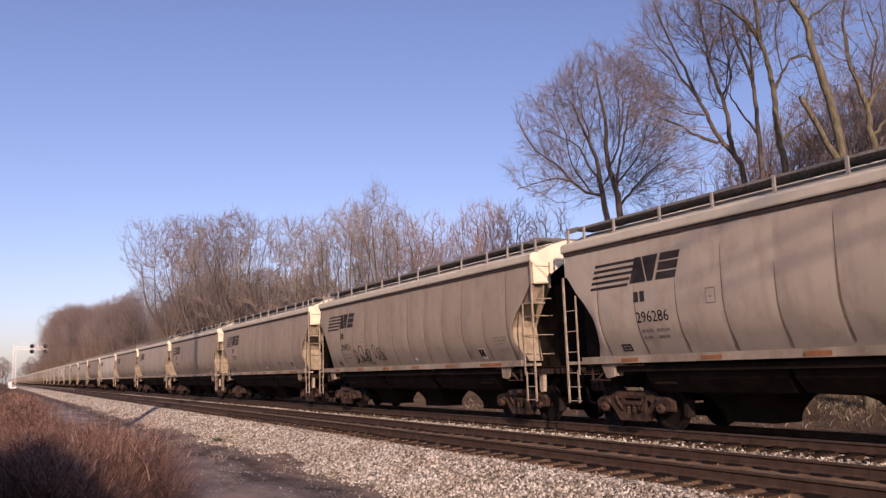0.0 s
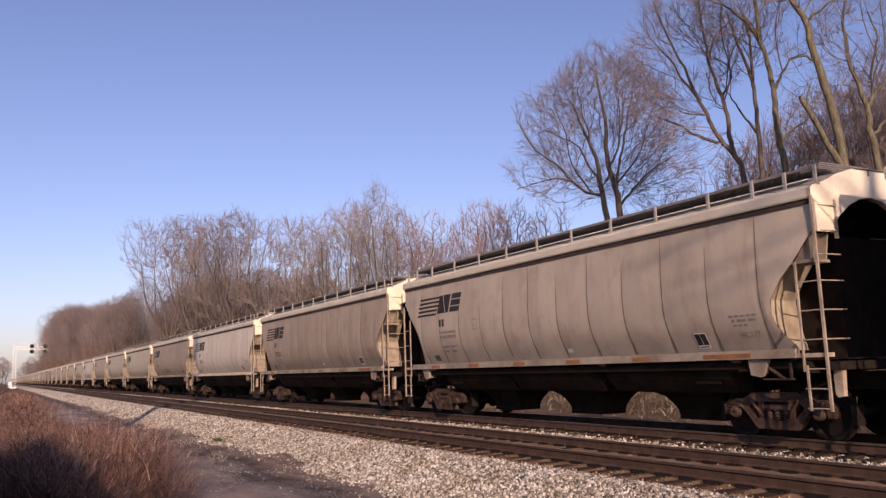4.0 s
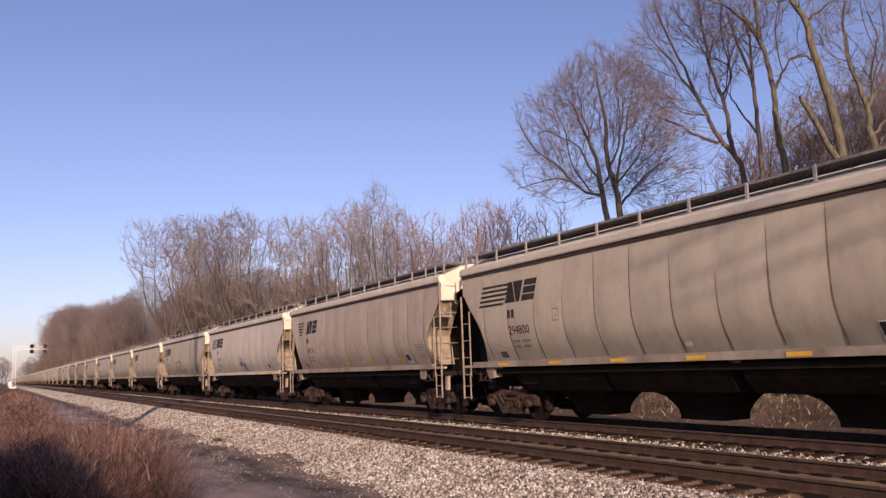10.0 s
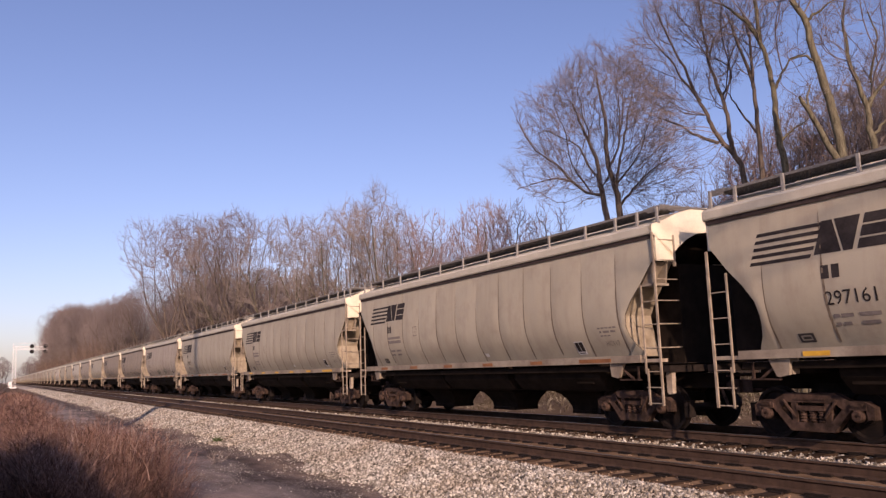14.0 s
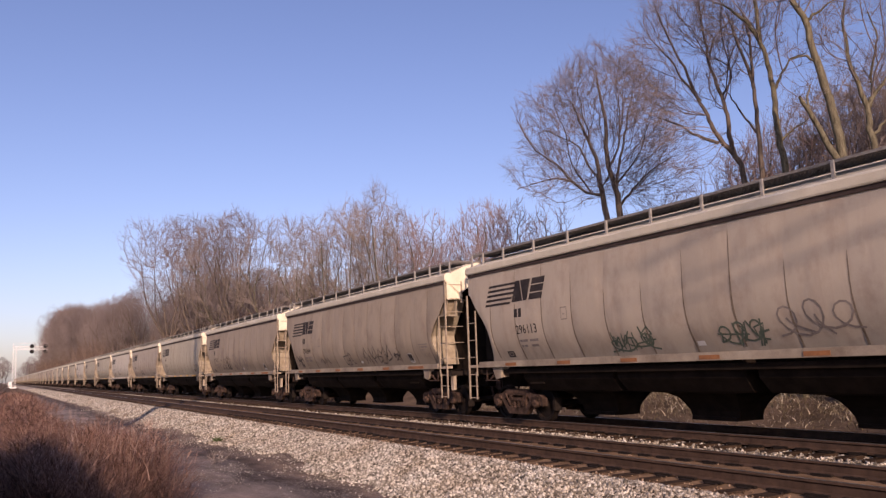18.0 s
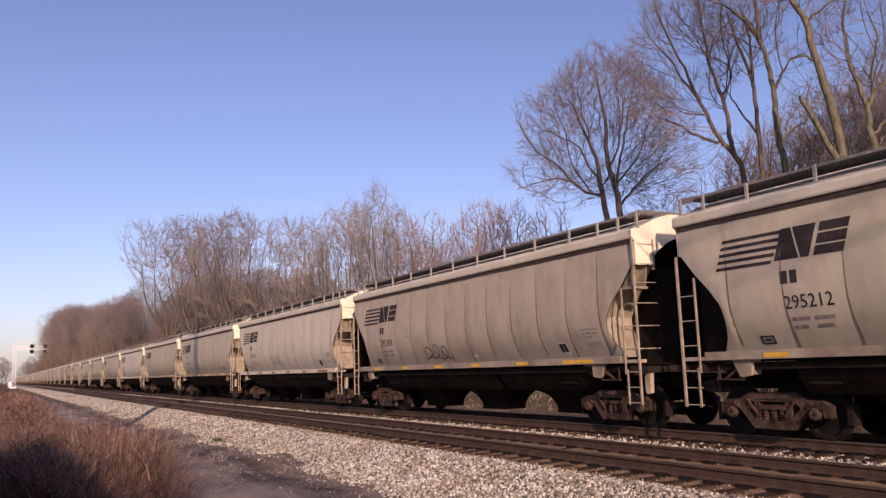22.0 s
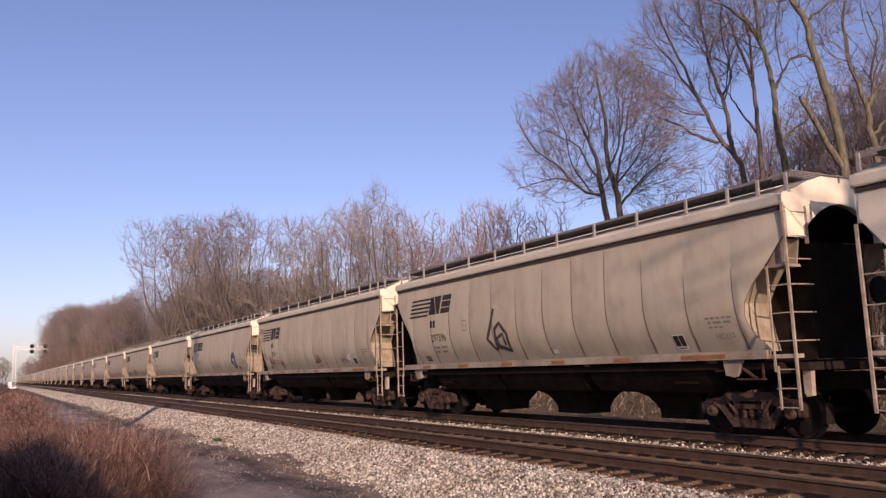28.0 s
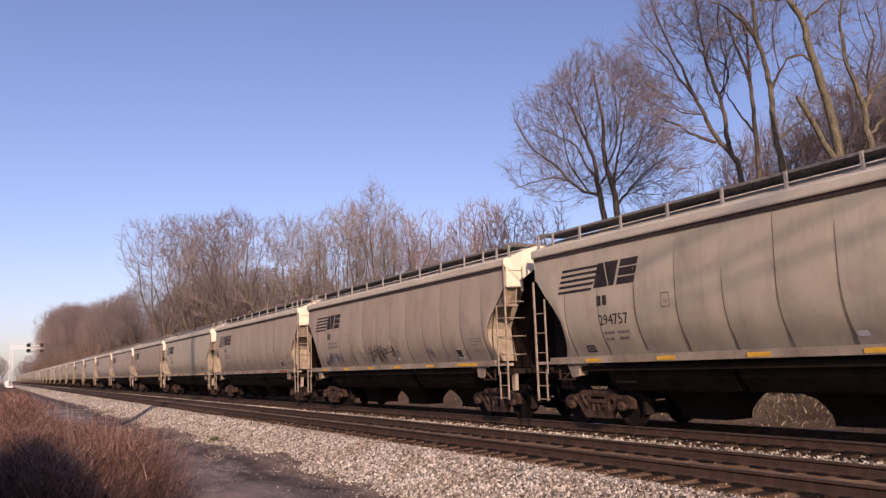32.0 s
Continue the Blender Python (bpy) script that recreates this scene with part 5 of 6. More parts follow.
    for k in (-1, 1):
        prof = [(0.08, 0.80), (0.14, 0.80), (0.15, 0.765), (0.36, 0.755), (0.39, 0.80), (0.452, 0.80), (0.457, 0.70), (0.483, 0.69), (0.478, 0.665), (0.39, 0.665), (0.36, 0.71), (0.16, 0.72), (0.14, 0.66), (0.08, 0.66)]
        s.lathe([(r, k * y) for r, y in prof], n=28)
    s.lathe([(0.08, -0.66), (0.075, 0), (0.08, 0.66)], n=10)
    for k in (-1, 1):
        for i in range(3):
            a = 2 * math.pi * i / 3
            s.box(0.05 * math.cos(a) - 0.012, 0.05 * math.cos(a) + 0.012, k * 0.985 - 0.012, k * 0.985 + 0.012, 0.05 * math.sin(a) - 0.012, 0.05 * math.sin(a) + 0.012)
    out["wheelset"] = s.mesh("wheelset")
    for key, mat in (("truck", IRON), ("side_frame", RUSTY), ("spring_nest", RUSTY), ("wheelset", WHEEL_STEEL), ("bearing", RUSTY), ("brake_rigging", IRON)):
        out[key].materials.append(mat)
    return out


def make_car_meshes(detail):
    """All shared meshes of a hopper car. The far ones (detail off) are built of fewer, plainer pieces."""
    M = {}

    def keep(key, s, mat, smooth=False):
        M[key] = s.mesh(key, smooth)
        if mat:
            M[key].materials.append(mat)
    # roof with its rolled edge
    s = Solid().loft([[(x, y, z) for y, z in ROOF_FULL] for x in (-HALF - 0.06, -5, -2.5, 0, 2.5, 5, HALF + 0.06)])
    keep("roof", s, ROOF_PAINT)
    # dark strip along the eaves in place of the shaded gap there
    s = Solid().box(-HALF - 0.02, HALF + 0.02, -1.568, -1.49, 3.985, 4.066).box(-HALF - 0.02, HALF + 0.02, 1.49, 1.568, 3.985, 4.066)
    keep("eave_trim", s, EAVE_SHADE)
    # hatch trough down the middle
    s = Solid().loft([[(x, y, z) for y, z in ((-0.30, 4.66), (-0.30, 4.75), (-0.2, 4.80), (0.2, 4.80), (0.30, 4.75), (0.30, 4.66))] for x in (-6.6, 6.6)])
    for x in (-6.6, 6.6):
        s.box(x - 0.02, x + 0.02, -0.30, 0.30, 4.66, 4.76)
    for k in range(12):
        s.box(-6.3 + 1.14 * k, -6.22 + 1.14 * k, -0.35, 0.35, 4.67, 4.82)
    keep("hatch_cover", s, ROOF_PAINT)
    # walkways
    s = Solid()
    for y in (-1.36, -1.26, -1.16, -1.06, -0.96, -0.86, -0.76):
        s.box(-HALF + 0.12, HALF - 0.12, y - 0.008, y + 0.008, 4.60, 4.645)
    n = 190 if detail else 40
    for k in range(n + 1):
        x = -HALF + 0.12 + (2 * HALF - 0.24) * k / n
        s.box(x - 0.024, x + 0.024, -1.36, -0.76, 4.610, 4.64)
    s.box(-HALF + 0.12, HALF - 0.12, -1.375, -1.36, 4.60, 4.65)
    keep("running_board", s, GRATING)
    s = Solid()
    for x in (HALF - 0.28, HALF - 0.19, HALF - 0.10, HALF - 0.01, HALF + 0.08):
        s.box(x - 0.012, x + 0.012, -1.36, 1.36, 4.665, 4.69)
    for y in (-1.36, 0.0, 1.36):
        s.box(HALF - 0.28, HALF + 0.08, y - 0.012, y + 0.012, 4.56, 4.665)
    keep("end_walkway", s, GRATING)
    s = Solid().box(-0.028, 0.028, -1.415, -1.375, 4.30, 4.645).box(-0.05, 0.05, -1.44, -1.36, 4.30, 4.335)
    keep("stanchion", s, STANCHION_GREY)
    # side plates
    keep("side_plate", side_plate(-SEAM / 2, SEAM / 2), None, True)
    keep("side_plate_front", side_plate(-HALF, -HALF + SEAM, -1), None, True)
    keep("side_plate_rear", side_plate(HALF - SEAM, HALF, 1), None, True)
    keep("whole_side", side_plate(-HALF, HALF, 2), None, True)
    # one plain inner wall closes both sides
    s = Solid()
    for k in (-1, 1):
        rows = [[(x, k * (side_y(z) - 0.035), z) for x in (-edge_x(z) + 0.02, 0, edge_x(z) - 0.02)] for z, _ in SIDE]
        s.loft(rows)
    keep("inner_wall", s, IRON)
    # sills
    s = Solid().box(-7.15, 7.15, -1.625, -1.50, 1.43, 1.585)
    s.box(-7.15, 7.15, -1.638, -1.615, 1.43, 1.448)
    keep("side_sill", s, None)
    # upper end wall with its arch, and end sheets that follow the edge of the side
    s = Solid()
    pts = [(-1.53, 3.50), (-1.53, 4.06)] + ROOF_FULL[1:-1] + [(1.53, 4.06), (1.53, 3.50)]
    # the arched hole follows the domed edge of the shade on this wall
    hole = [(y * 0.68, 3.50 if z < 3.6 else 4.17 - 0.46 * (y * 0.68) ** 2) for y, z in pts]
    s.loft([[(HALF + d, y, z) for y, z in row] for d, row in ((-0.03, pts), (0.055, pts), (0.055, hole), (-0.06, hole))])
    keep("end_wall", s, END_PAINT)
    # slope sheet seen through the arch, its black standing in for shade
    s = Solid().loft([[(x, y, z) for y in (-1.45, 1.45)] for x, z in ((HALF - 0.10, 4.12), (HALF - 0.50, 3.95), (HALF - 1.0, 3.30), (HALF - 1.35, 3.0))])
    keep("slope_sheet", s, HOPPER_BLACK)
    waist = min(edge_x(z) for z, _ in EDGE)

    def inner(z):
        return waist + 0.25 * (edge_x(z) - waist) if z < 2.6 else waist + 0.75 * (edge_x(z) - waist)
    for k, key in ((-1, "end_sheet_near"), (1, "end_sheet_far")):
        s = Solid()
        zs = [z for z, _ in EDGE if z <= 3.56]
        s.loft([[(edge_x(z), k * side_y(z), z), (edge_x(z) - 0.05, k * (side_y(z) - 0.05), z), (inner(z) - 0.06, k * (side_y(z) - 0.20), z), (inner(z) - 0.11, k * (side_y(z) - 0.55), z), (inner(z) - 0.18, k * (side_y(z) - 0.95), z)] for z in zs])
        keep(key, s, END_SHEET)
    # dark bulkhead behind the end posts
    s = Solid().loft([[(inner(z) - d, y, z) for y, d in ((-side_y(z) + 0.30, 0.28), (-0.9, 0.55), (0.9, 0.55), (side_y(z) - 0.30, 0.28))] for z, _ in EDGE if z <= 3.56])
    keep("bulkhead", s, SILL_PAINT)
    # added black boxes fill the end recesses, standing in for the shade inside
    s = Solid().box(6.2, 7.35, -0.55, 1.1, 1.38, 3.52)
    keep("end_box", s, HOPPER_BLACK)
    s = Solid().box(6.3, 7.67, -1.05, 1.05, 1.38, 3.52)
    keep("front_shade_box", s, HOPPER_BLACK)
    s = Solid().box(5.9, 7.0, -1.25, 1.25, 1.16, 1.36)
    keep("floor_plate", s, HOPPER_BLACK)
    # shelf on the corner and the gusset over it
    s = Solid().box(7.16, 7.62, -1.57, -1.12, 3.00, 3.05)
    s.prism([(7.22, 3.05), (7.58, 3.52), (7.66, 3.52), (7.58, 3.05)], -1.50, -1.46)
    s.prism([(7.22, 3.05), (7.58, 3.52), (7.66, 3.52), (7.58, 3.05)], -1.18, -1.14)
    keep("corner_shelf", s, SILL_PAINT)
    # sloping plate between the shelf and the end wall
    s = Solid().loft([[(x, y, z) for x, z in ((7.20, 3.05), (7.57, 3.50), (7.60, 3.49), (7.23, 3.04))] for y in (-1.46, -1.05)], close=True)
    keep("corner_plate", s, END_SHEET)
    # end platform and draft sill
    s = Solid().box(7.10, 7.74, -1.60, -1.42, 1.43, 1.50)
    keep("end_platform", s, LADDER_PAINT)
    s = Solid().box(7.72, 7.93, -1.58, 1.58, 1.22, 1.355).box(7.10, 7.72, -1.04, 1.04, 1.385, 1.40)
    keep("end_beam", s, IRON)
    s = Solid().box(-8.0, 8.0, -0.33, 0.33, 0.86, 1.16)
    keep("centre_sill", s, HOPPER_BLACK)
    s = Solid().box(7.95, 8.36, -0.09, 0.09, 0.80, 0.98).box(8.16, 8.40, -0.17, 0.14, 0.76, 1.02).box(8.05, 8.12, 0.2, 0.9, 1.1, 1.14)
    s.beam((8.0, -0.25, 0.85), (8.20, -0.3, 0.50), 0.05).beam((8.20, -0.3, 0.5), (8.36, -0.25, 0.45), 0.05)
    keep("coupler", s, RUSTY)
    # brackets under the sill
    s = Solid().prism([(6.12, 1.42), (6.16, 1.15), (6.36, 1.11), (6.41, 1.13), (6.56, 1.42)], -1.57, -1.50)
    s.box(6.14, 6.34, -1.50, -1.32, 1.16, 1.42)
    keep("jacking_bracket", s, SILL_PAINT)
    s = Solid().beam((6.42, -1.5, 1.33), (6.80, -1.5, 1.08), 0.04).beam((6.95, -1.5, 1.36), (6.95, -1.5, 1.06), 0.04).box(6.38, 7.0, -1.53, -1.47, 1.06, 1.09)
    keep("bracket_brace", s, RUSTY)
    s = Solid().prism([(7.74, 1.22), (7.74, 0.84), (7.78, 0.78), (7.88, 0.80), (7.90, 1.22)], -1.50, -1.40)
    keep("corner_casting", s, LADDER_PAINT)
    # corner ladder: side posts; rungs are apart
    for key, top, wide in (("ladder", 4.10, 0.045), ("ladder_short", 3.48, 0.05)):
        s = Solid().box(7.725 - wide / 2, 7.725 + wide / 2, -1.62, -1.585, 0.56, top)
        s.box(7.28, 7.316, -1.62, -1.59, 1.20, 3.02).box(7.33, 7.366, -1.62, -1.59, 0.56, 1.30)
        keep(key, s, LADDER_PAINT)
    s = Solid().beam((7.28, -1.60, 0), (7.72, -1.60, 0), 0.022, sides=6)
    keep("rung", s, LADDER_PAINT)
    s = Solid().beam((7.72, -1.60, 0), (7.76, -1.02, 0), 0.026, sides=6)
    keep("end_rung", s, LADDER_PAINT)
    s = Solid().box(7.70, 7.76, -1.05, -1.01, 3.4, 4.06)
    keep("end_post", s, LADDER_PAINT)
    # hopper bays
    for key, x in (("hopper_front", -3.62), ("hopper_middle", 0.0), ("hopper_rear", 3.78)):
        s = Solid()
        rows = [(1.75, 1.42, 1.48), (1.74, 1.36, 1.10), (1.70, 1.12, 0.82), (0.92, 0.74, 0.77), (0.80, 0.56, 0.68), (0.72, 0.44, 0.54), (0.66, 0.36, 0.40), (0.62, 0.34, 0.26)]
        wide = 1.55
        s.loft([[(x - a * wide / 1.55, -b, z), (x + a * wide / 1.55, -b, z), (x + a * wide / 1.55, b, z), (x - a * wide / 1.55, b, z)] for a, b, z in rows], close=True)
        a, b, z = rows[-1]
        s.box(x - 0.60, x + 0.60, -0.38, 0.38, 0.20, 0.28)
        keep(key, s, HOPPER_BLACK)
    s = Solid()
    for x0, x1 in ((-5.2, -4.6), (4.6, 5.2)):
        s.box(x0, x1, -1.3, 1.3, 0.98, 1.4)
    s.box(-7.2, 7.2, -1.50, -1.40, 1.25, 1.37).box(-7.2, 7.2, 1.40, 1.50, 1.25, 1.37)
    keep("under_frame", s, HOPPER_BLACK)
    keep("brake_cylinder", Solid().beam((5.2, 0.9, 1.0), (5.9, 0.9, 1.0), 0.28, sides=10), IRON)
    keep("brake_wheel", Solid().beam((7.70, 0.9, 2.6), (7.76, 0.9, 2.6), 0.55, sides=14), IRON)
    for i in range(4):
        start, stop = (1.60, 1.60, 1.66, 1.60)[i], (3.95, 3.6, 3.8, 3.1)[i]
        zs = [start + (stop - start) * j / 11 for j in range(12)]
        widths = ((15, 14, 12, 10, 11, 9, 9, 8, 8, 7, 6, 3), (17, 16, 15, 14, 12, 10, 8, 7, 6, 5, 4, 2), (11, 15, 16, 15, 14, 13, 12, 9, 7, 6, 5, 2), (14, 13, 13, 11, 10, 10, 7, 6, 6, 5, 4, 2))[i]
        s = Solid().loft([[on_seam(-w / 620, z), on_seam(w / 620, z)] for z, w in zip(zs, widths)])
        keep("seam_%d" % i, s, SEAM_BROWN)
    s = Solid()
    for k in range(1, 13):
        s.loft([[(x - HALF + SEAM * k, y, z) for x, y, z in (on_seam(-0.014, zz), on_seam(0.014, zz))] for zz in (1.62, 2.1, 2.6, 3.1, 3.7)])
    keep("seams", s, SEAM_BROWN)
    # painted marks
    keep("emblem", emblem(), MARK_BLACK)
    keep("emblem_flared", emblem(True, -6.95), MARK_BLACK)
    keep("reporting_mark", bars([(-5.65, 2.69, 0.15, 0.22), (-5.45, 2.69, 0.14, 0.22)]), MARK_BLACK)
    keep("capacity_data", bars([(-5.55, 2.05, 0.10, 0.06), (-5.42, 2.05, 0.22, 0.06), (-5.10, 2.05, 0.36, 0.06), (-5.55, 1.92, 0.08, 0.055), (-5.42, 1.92, 0.14, 0.055), (-5.10, 1.92, 0.30, 0.055)]), SPRAY["faint"])
    keep("inspection_panel_border", bars([(4.46, 1.66, 0.31, 0.30)]), MARK_WHITE)
    keep("inspection_panel", bars([(4.48, 1.725, 0.125, 0.215), (4.622, 1.725, 0.13, 0.215), (4.50, 1.68, 0.22, 0.02)], 0.009), MARK_BLACK)
    keep("small_panel", bars([(-6.35, 1.68, 0.30, 0.035), (-6.35, 1.80, 0.30, 0.035), (-6.35, 1.70, 0.05, 0.12), (-6.10, 1.70, 0.05, 0.12), (-6.27, 1.735, 0.15, 0.045)]), SPRAY["black"])
    keep("inspection_square", bars([(-3.66, 2.50, 0.24, 0.025), (-3.66, 2.78, 0.24, 0.025), (-3.66, 2.50, 0.02, 0.30), (-3.44, 2.50, 0.02, 0.30), (-3.58, 2.62, 0.07, 0.025)]), MARK_GREY)
    keep("maintenance_data", bars([(5.45 + 0.13 * i, 2.20, 0.10, 0.035) for i in range(5)] + [(5.50, 2.11, 0.06, 0.045), (5.62, 2.11, 0.20, 0.045), (5.87, 2.11, 0.16, 0.045)] + [(5.50 + 0.12 * i, 2.03, 0.085, 0.03) for i in range(3)]), SPRAY["faint"])
    keep("tag_plate", bars([(0.35, 1.72, 0.20, 0.09)]), MARK_WHITE)
    s = Solid().box(-0.25, 0.25, -1.645, -1.638, 1.455, 1.535)
    keep("reflector", s, None)
    s = Solid().box(-0.55, 0.55, -1.645, -1.638, 1.455, 1.535)
    keep("reflector_long", s, None)
    return M


REFLECT_AT = (-5.85, -3.6, -1.35, 0.87, 3.15)


def copy_mesh(me, mat):
    c = me.copy()
    c.materials.clear()
    c.materials.append(mat)
    return c


TRUCK = make_truck()
CAR = {True: make_car_meshes(True), False: make_car_meshes(False)}
PAINTED = {}


def painted(detail, key, mat):
    if (detail, key, mat.name) not in PAINTED:
        PAINTED[(detail, key, mat.name)] = copy_mesh(CAR[detail][key], mat)
    return PAINTED[(detail, key, mat.name)]


MIRROR = Matrix.Rotation(math.pi, 4, "Z")


def make_truck_at(car, x, detail):
    truck = link("truck", TRUCK["truck"], None, car, "dark cast freight truck", at=Matrix.Translation((x, 0, 0)))
    sets = []
    for y in (-0.98, 0.98):
        if detail or y < 0:
            link("side_frame", TRUCK["side_frame"], None, truck, "rusty cast side frame", at=(0, y, 0))
    if detail:
        link("spring_nest", TRUCK["spring_nest"], None, truck, at=(0, -0.98, 0))
        for dx in (-0.89, 0.89):
            link("bearing", TRUCK["bearing"], None, truck, "round bearing cap", at=(dx, -1.08, 0))
        link("brake_rigging", TRUCK["brake_rigging"], None, truck, at=(0, -0.98, 0))
    for dx in (-0.89, 0.89):
        sets.append(link("wheelset", TRUCK["wheelset"], None, truck, "steel wheels on an axle", at=(dx, 0, 0.457)))
    return sets


WHEELS = {}


def hopper_car(k, paint, number="", code="", detail=True, yellow=True, flared=False, panel=True):
    tone = {"paint_grey_tan": "grey-tan", "paint_dull_mauve": "dull mauve-grey", "paint_pale": "pale grey", "paint_dusty": "dusty tan", "paint_dark": "dark tan"}[paint.name]
    label = "weathered %s covered hopper car rolling on the far track" % tone
    car = thing("hopper_car", label, "freight car", "hopper train")
    M = CAR[detail]
    link("roof", M["roof"], None, car)
    link("eave_trim", M["eave_trim"], None, car)
    link("hatch_cover", M["hatch_cover"], None, car)
    link("running_board", M["running_board"], None, car, "dark steel grating walkway")
    link("running_board", M["running_board"], None, car, "dark steel grating walkway", at=MIRROR)
    link("inner_wall", M["inner_wall"], None, car)
    if detail:
        for i in range(13):
            if i == 0:
                link("side_plate", painted(detail, "side_plate_front", paint), None, car)
            elif i == 12:
                link("side_plate", painted(detail, "side_plate_rear", paint), None, car)
            else:
                link("side_plate", painted(detail, "side_plate", paint), None, car, at=(-HALF + SEAM * (i + 0.5), 0, 0))
        lots = random.Random(100 + k)
        for i in range(1, 13):
            link("seam", M["seam_%d" % lots.randrange(4)], None, car, "dark brown plate seam, wider towards its foot", at=(-HALF + SEAM * i, 0, 0))
        for x in (-7.7, -7.1, -6.05, -4.62, -3.2, -1.77, -0.35, 1.07, 2.5, 3.92, 5.35, 6.4, 7.1, 7.7):
            link("stanchion", M["stanchion"], None, car, at=(x, 0, 0))
    else:
        link("side_plate", painted(detail, "whole_side", paint), None, car)
        link("seams", M["seams"], None, car)
        for x in (-7.7, -3.2, 0.0, 3.2, 7.7):
            link("stanchion", M["stanchion"], None, car, at=(x, 0, 0))
    link("far_side", painted(detail, "whole_side", paint), None, car, at=MIRROR)
    for m in (Matrix(), MIRROR):
        link("side_sill", painted(detail, "side_sill", paint if paint.name == "paint_pale" else SILL_PAINT), None, car, "narrow sill along the car's foot", at=m)
        link("end_wall", M["end_wall"], None, car, at=m)
        for key in ("end_sheet_near", "end_sheet_far"):
            link("end_sheet", M[key], None, car, at=m)
        link("slope_sheet", M["slope_sheet"], None, car, "sloping end sheet coloured black for the shade on it", at=m)
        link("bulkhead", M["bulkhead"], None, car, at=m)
        # black filler for the shade in the end recess
        link("end_box", M["front_shade_box" if m == MIRROR else "end_box"], None, car, at=m)
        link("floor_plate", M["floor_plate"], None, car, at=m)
        link("end_beam", M["end_beam"], None, car, at=m)
        link("end_walkway", M["end_walkway"], None, car, at=m)
        link("coupler", M["coupler"], None, car, "rusty coupler", at=m)
    flip = Matrix.Diagonal((-1, 1, 1, 1))
    for m in (Matrix(), flip):
        if m != flip:
            link("corner_shelf", M["corner_shelf"], None, car, at=m)
            link("corner_plate", M["corner_plate"], None, car, at=m)
        link("jacking_bracket", M["jacking_bracket"], None, car, at=m)
        link("bracket_brace", M["bracket_brace"], None, car, at=m)
        if m != flip:
            link("corner_casting", M["corner_casting"], None, car, at=m)
        link("end_platform", M["end_platform"], None, car, at=m)
        ladder = link("ladder", M["ladder" if m != flip else "ladder_short"], None, car, at=m)
        if m != flip:
            link("end_post", M["end_post"], None, car, at=m)
        for z in ((0.60, 0.92, 1.24, 1.72, 2.20, 2.68, ) if detail else ()):
            link("rung", M["rung"], None, ladder, at=(0, 0, z))
        for z in ((1.24, 1.72, 2.20, 2.68, 3.12, 3.52, 3.95) if detail and m != flip else ()):
            link("rung", M["end_rung"], None, ladder, at=(0, 0, z))
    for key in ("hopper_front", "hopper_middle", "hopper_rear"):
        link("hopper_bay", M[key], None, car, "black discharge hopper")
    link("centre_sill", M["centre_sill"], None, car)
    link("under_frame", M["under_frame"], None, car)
    link("brake_cylinder", M["brake_cylinder"], None, car)
    link("brake_wheel", M["brake_wheel"], None, car)
    WHEELS[k] = make_truck_at(car, -6.2, detail) + make_truck_at(car, 6.2, detail)
    link("emblem", M["emblem_flared" if flared else "emblem"], None, car, "black bars and slanted blocks")
    link("reporting_mark", M["reporting_mark"], None, car)
    if number:
        me = wrap_text(digits(number, 0.325, "car_number"), -5.63, 2.26, 0.98)
        link("car_number", me, MARK_BLACK, car, "black painted car number")
    else:
        link("car_number", bars([(-5.63, 2.33, 1.0, 0.22)]).mesh("car_number"), MARK_GREY, car)
    link("capacity_data", M["capacity_data"], None, car)
    if panel:
        link("inspection_panel_border", M["inspection_panel_border"], None, car)
        link("inspection_panel", M["inspection_panel"], None, car, "black inspection panel")
    if k <= 38:
        link("small_panel", M["small_panel"], None, car)
        link("tag_plate", M["tag_plate"], None, car)
    if detail:
        link("maintenance_data", M["maintenance_data"], None, car)
        link("inspection_square", M["inspection_square"], None, car)
        if code:
            link("class_code", wrap_text(digits(code, 0.155, "class_code"), 5.58, 1.82, 1.0), MARK_GREY, car)
    col = YELLOW if yellow else ORANGE
    if flared:
        for x in (-6.3, -4.1, -1.4, 1.0, 3.7, 6.2):
            part("reflector", bars([(x, 1.70, 0.42, 0.13)]), YELLOW, car)
    for x in () if flared or k > 42 else REFLECT_AT:
        link("reflector", painted(detail, "reflector", col), None, car, at=(x + 0.3, 0, 0))
    if not flared:
        link("reflector", painted(detail, "reflector_long", col), None, car, at=(5.7, 0, 0))
    return car


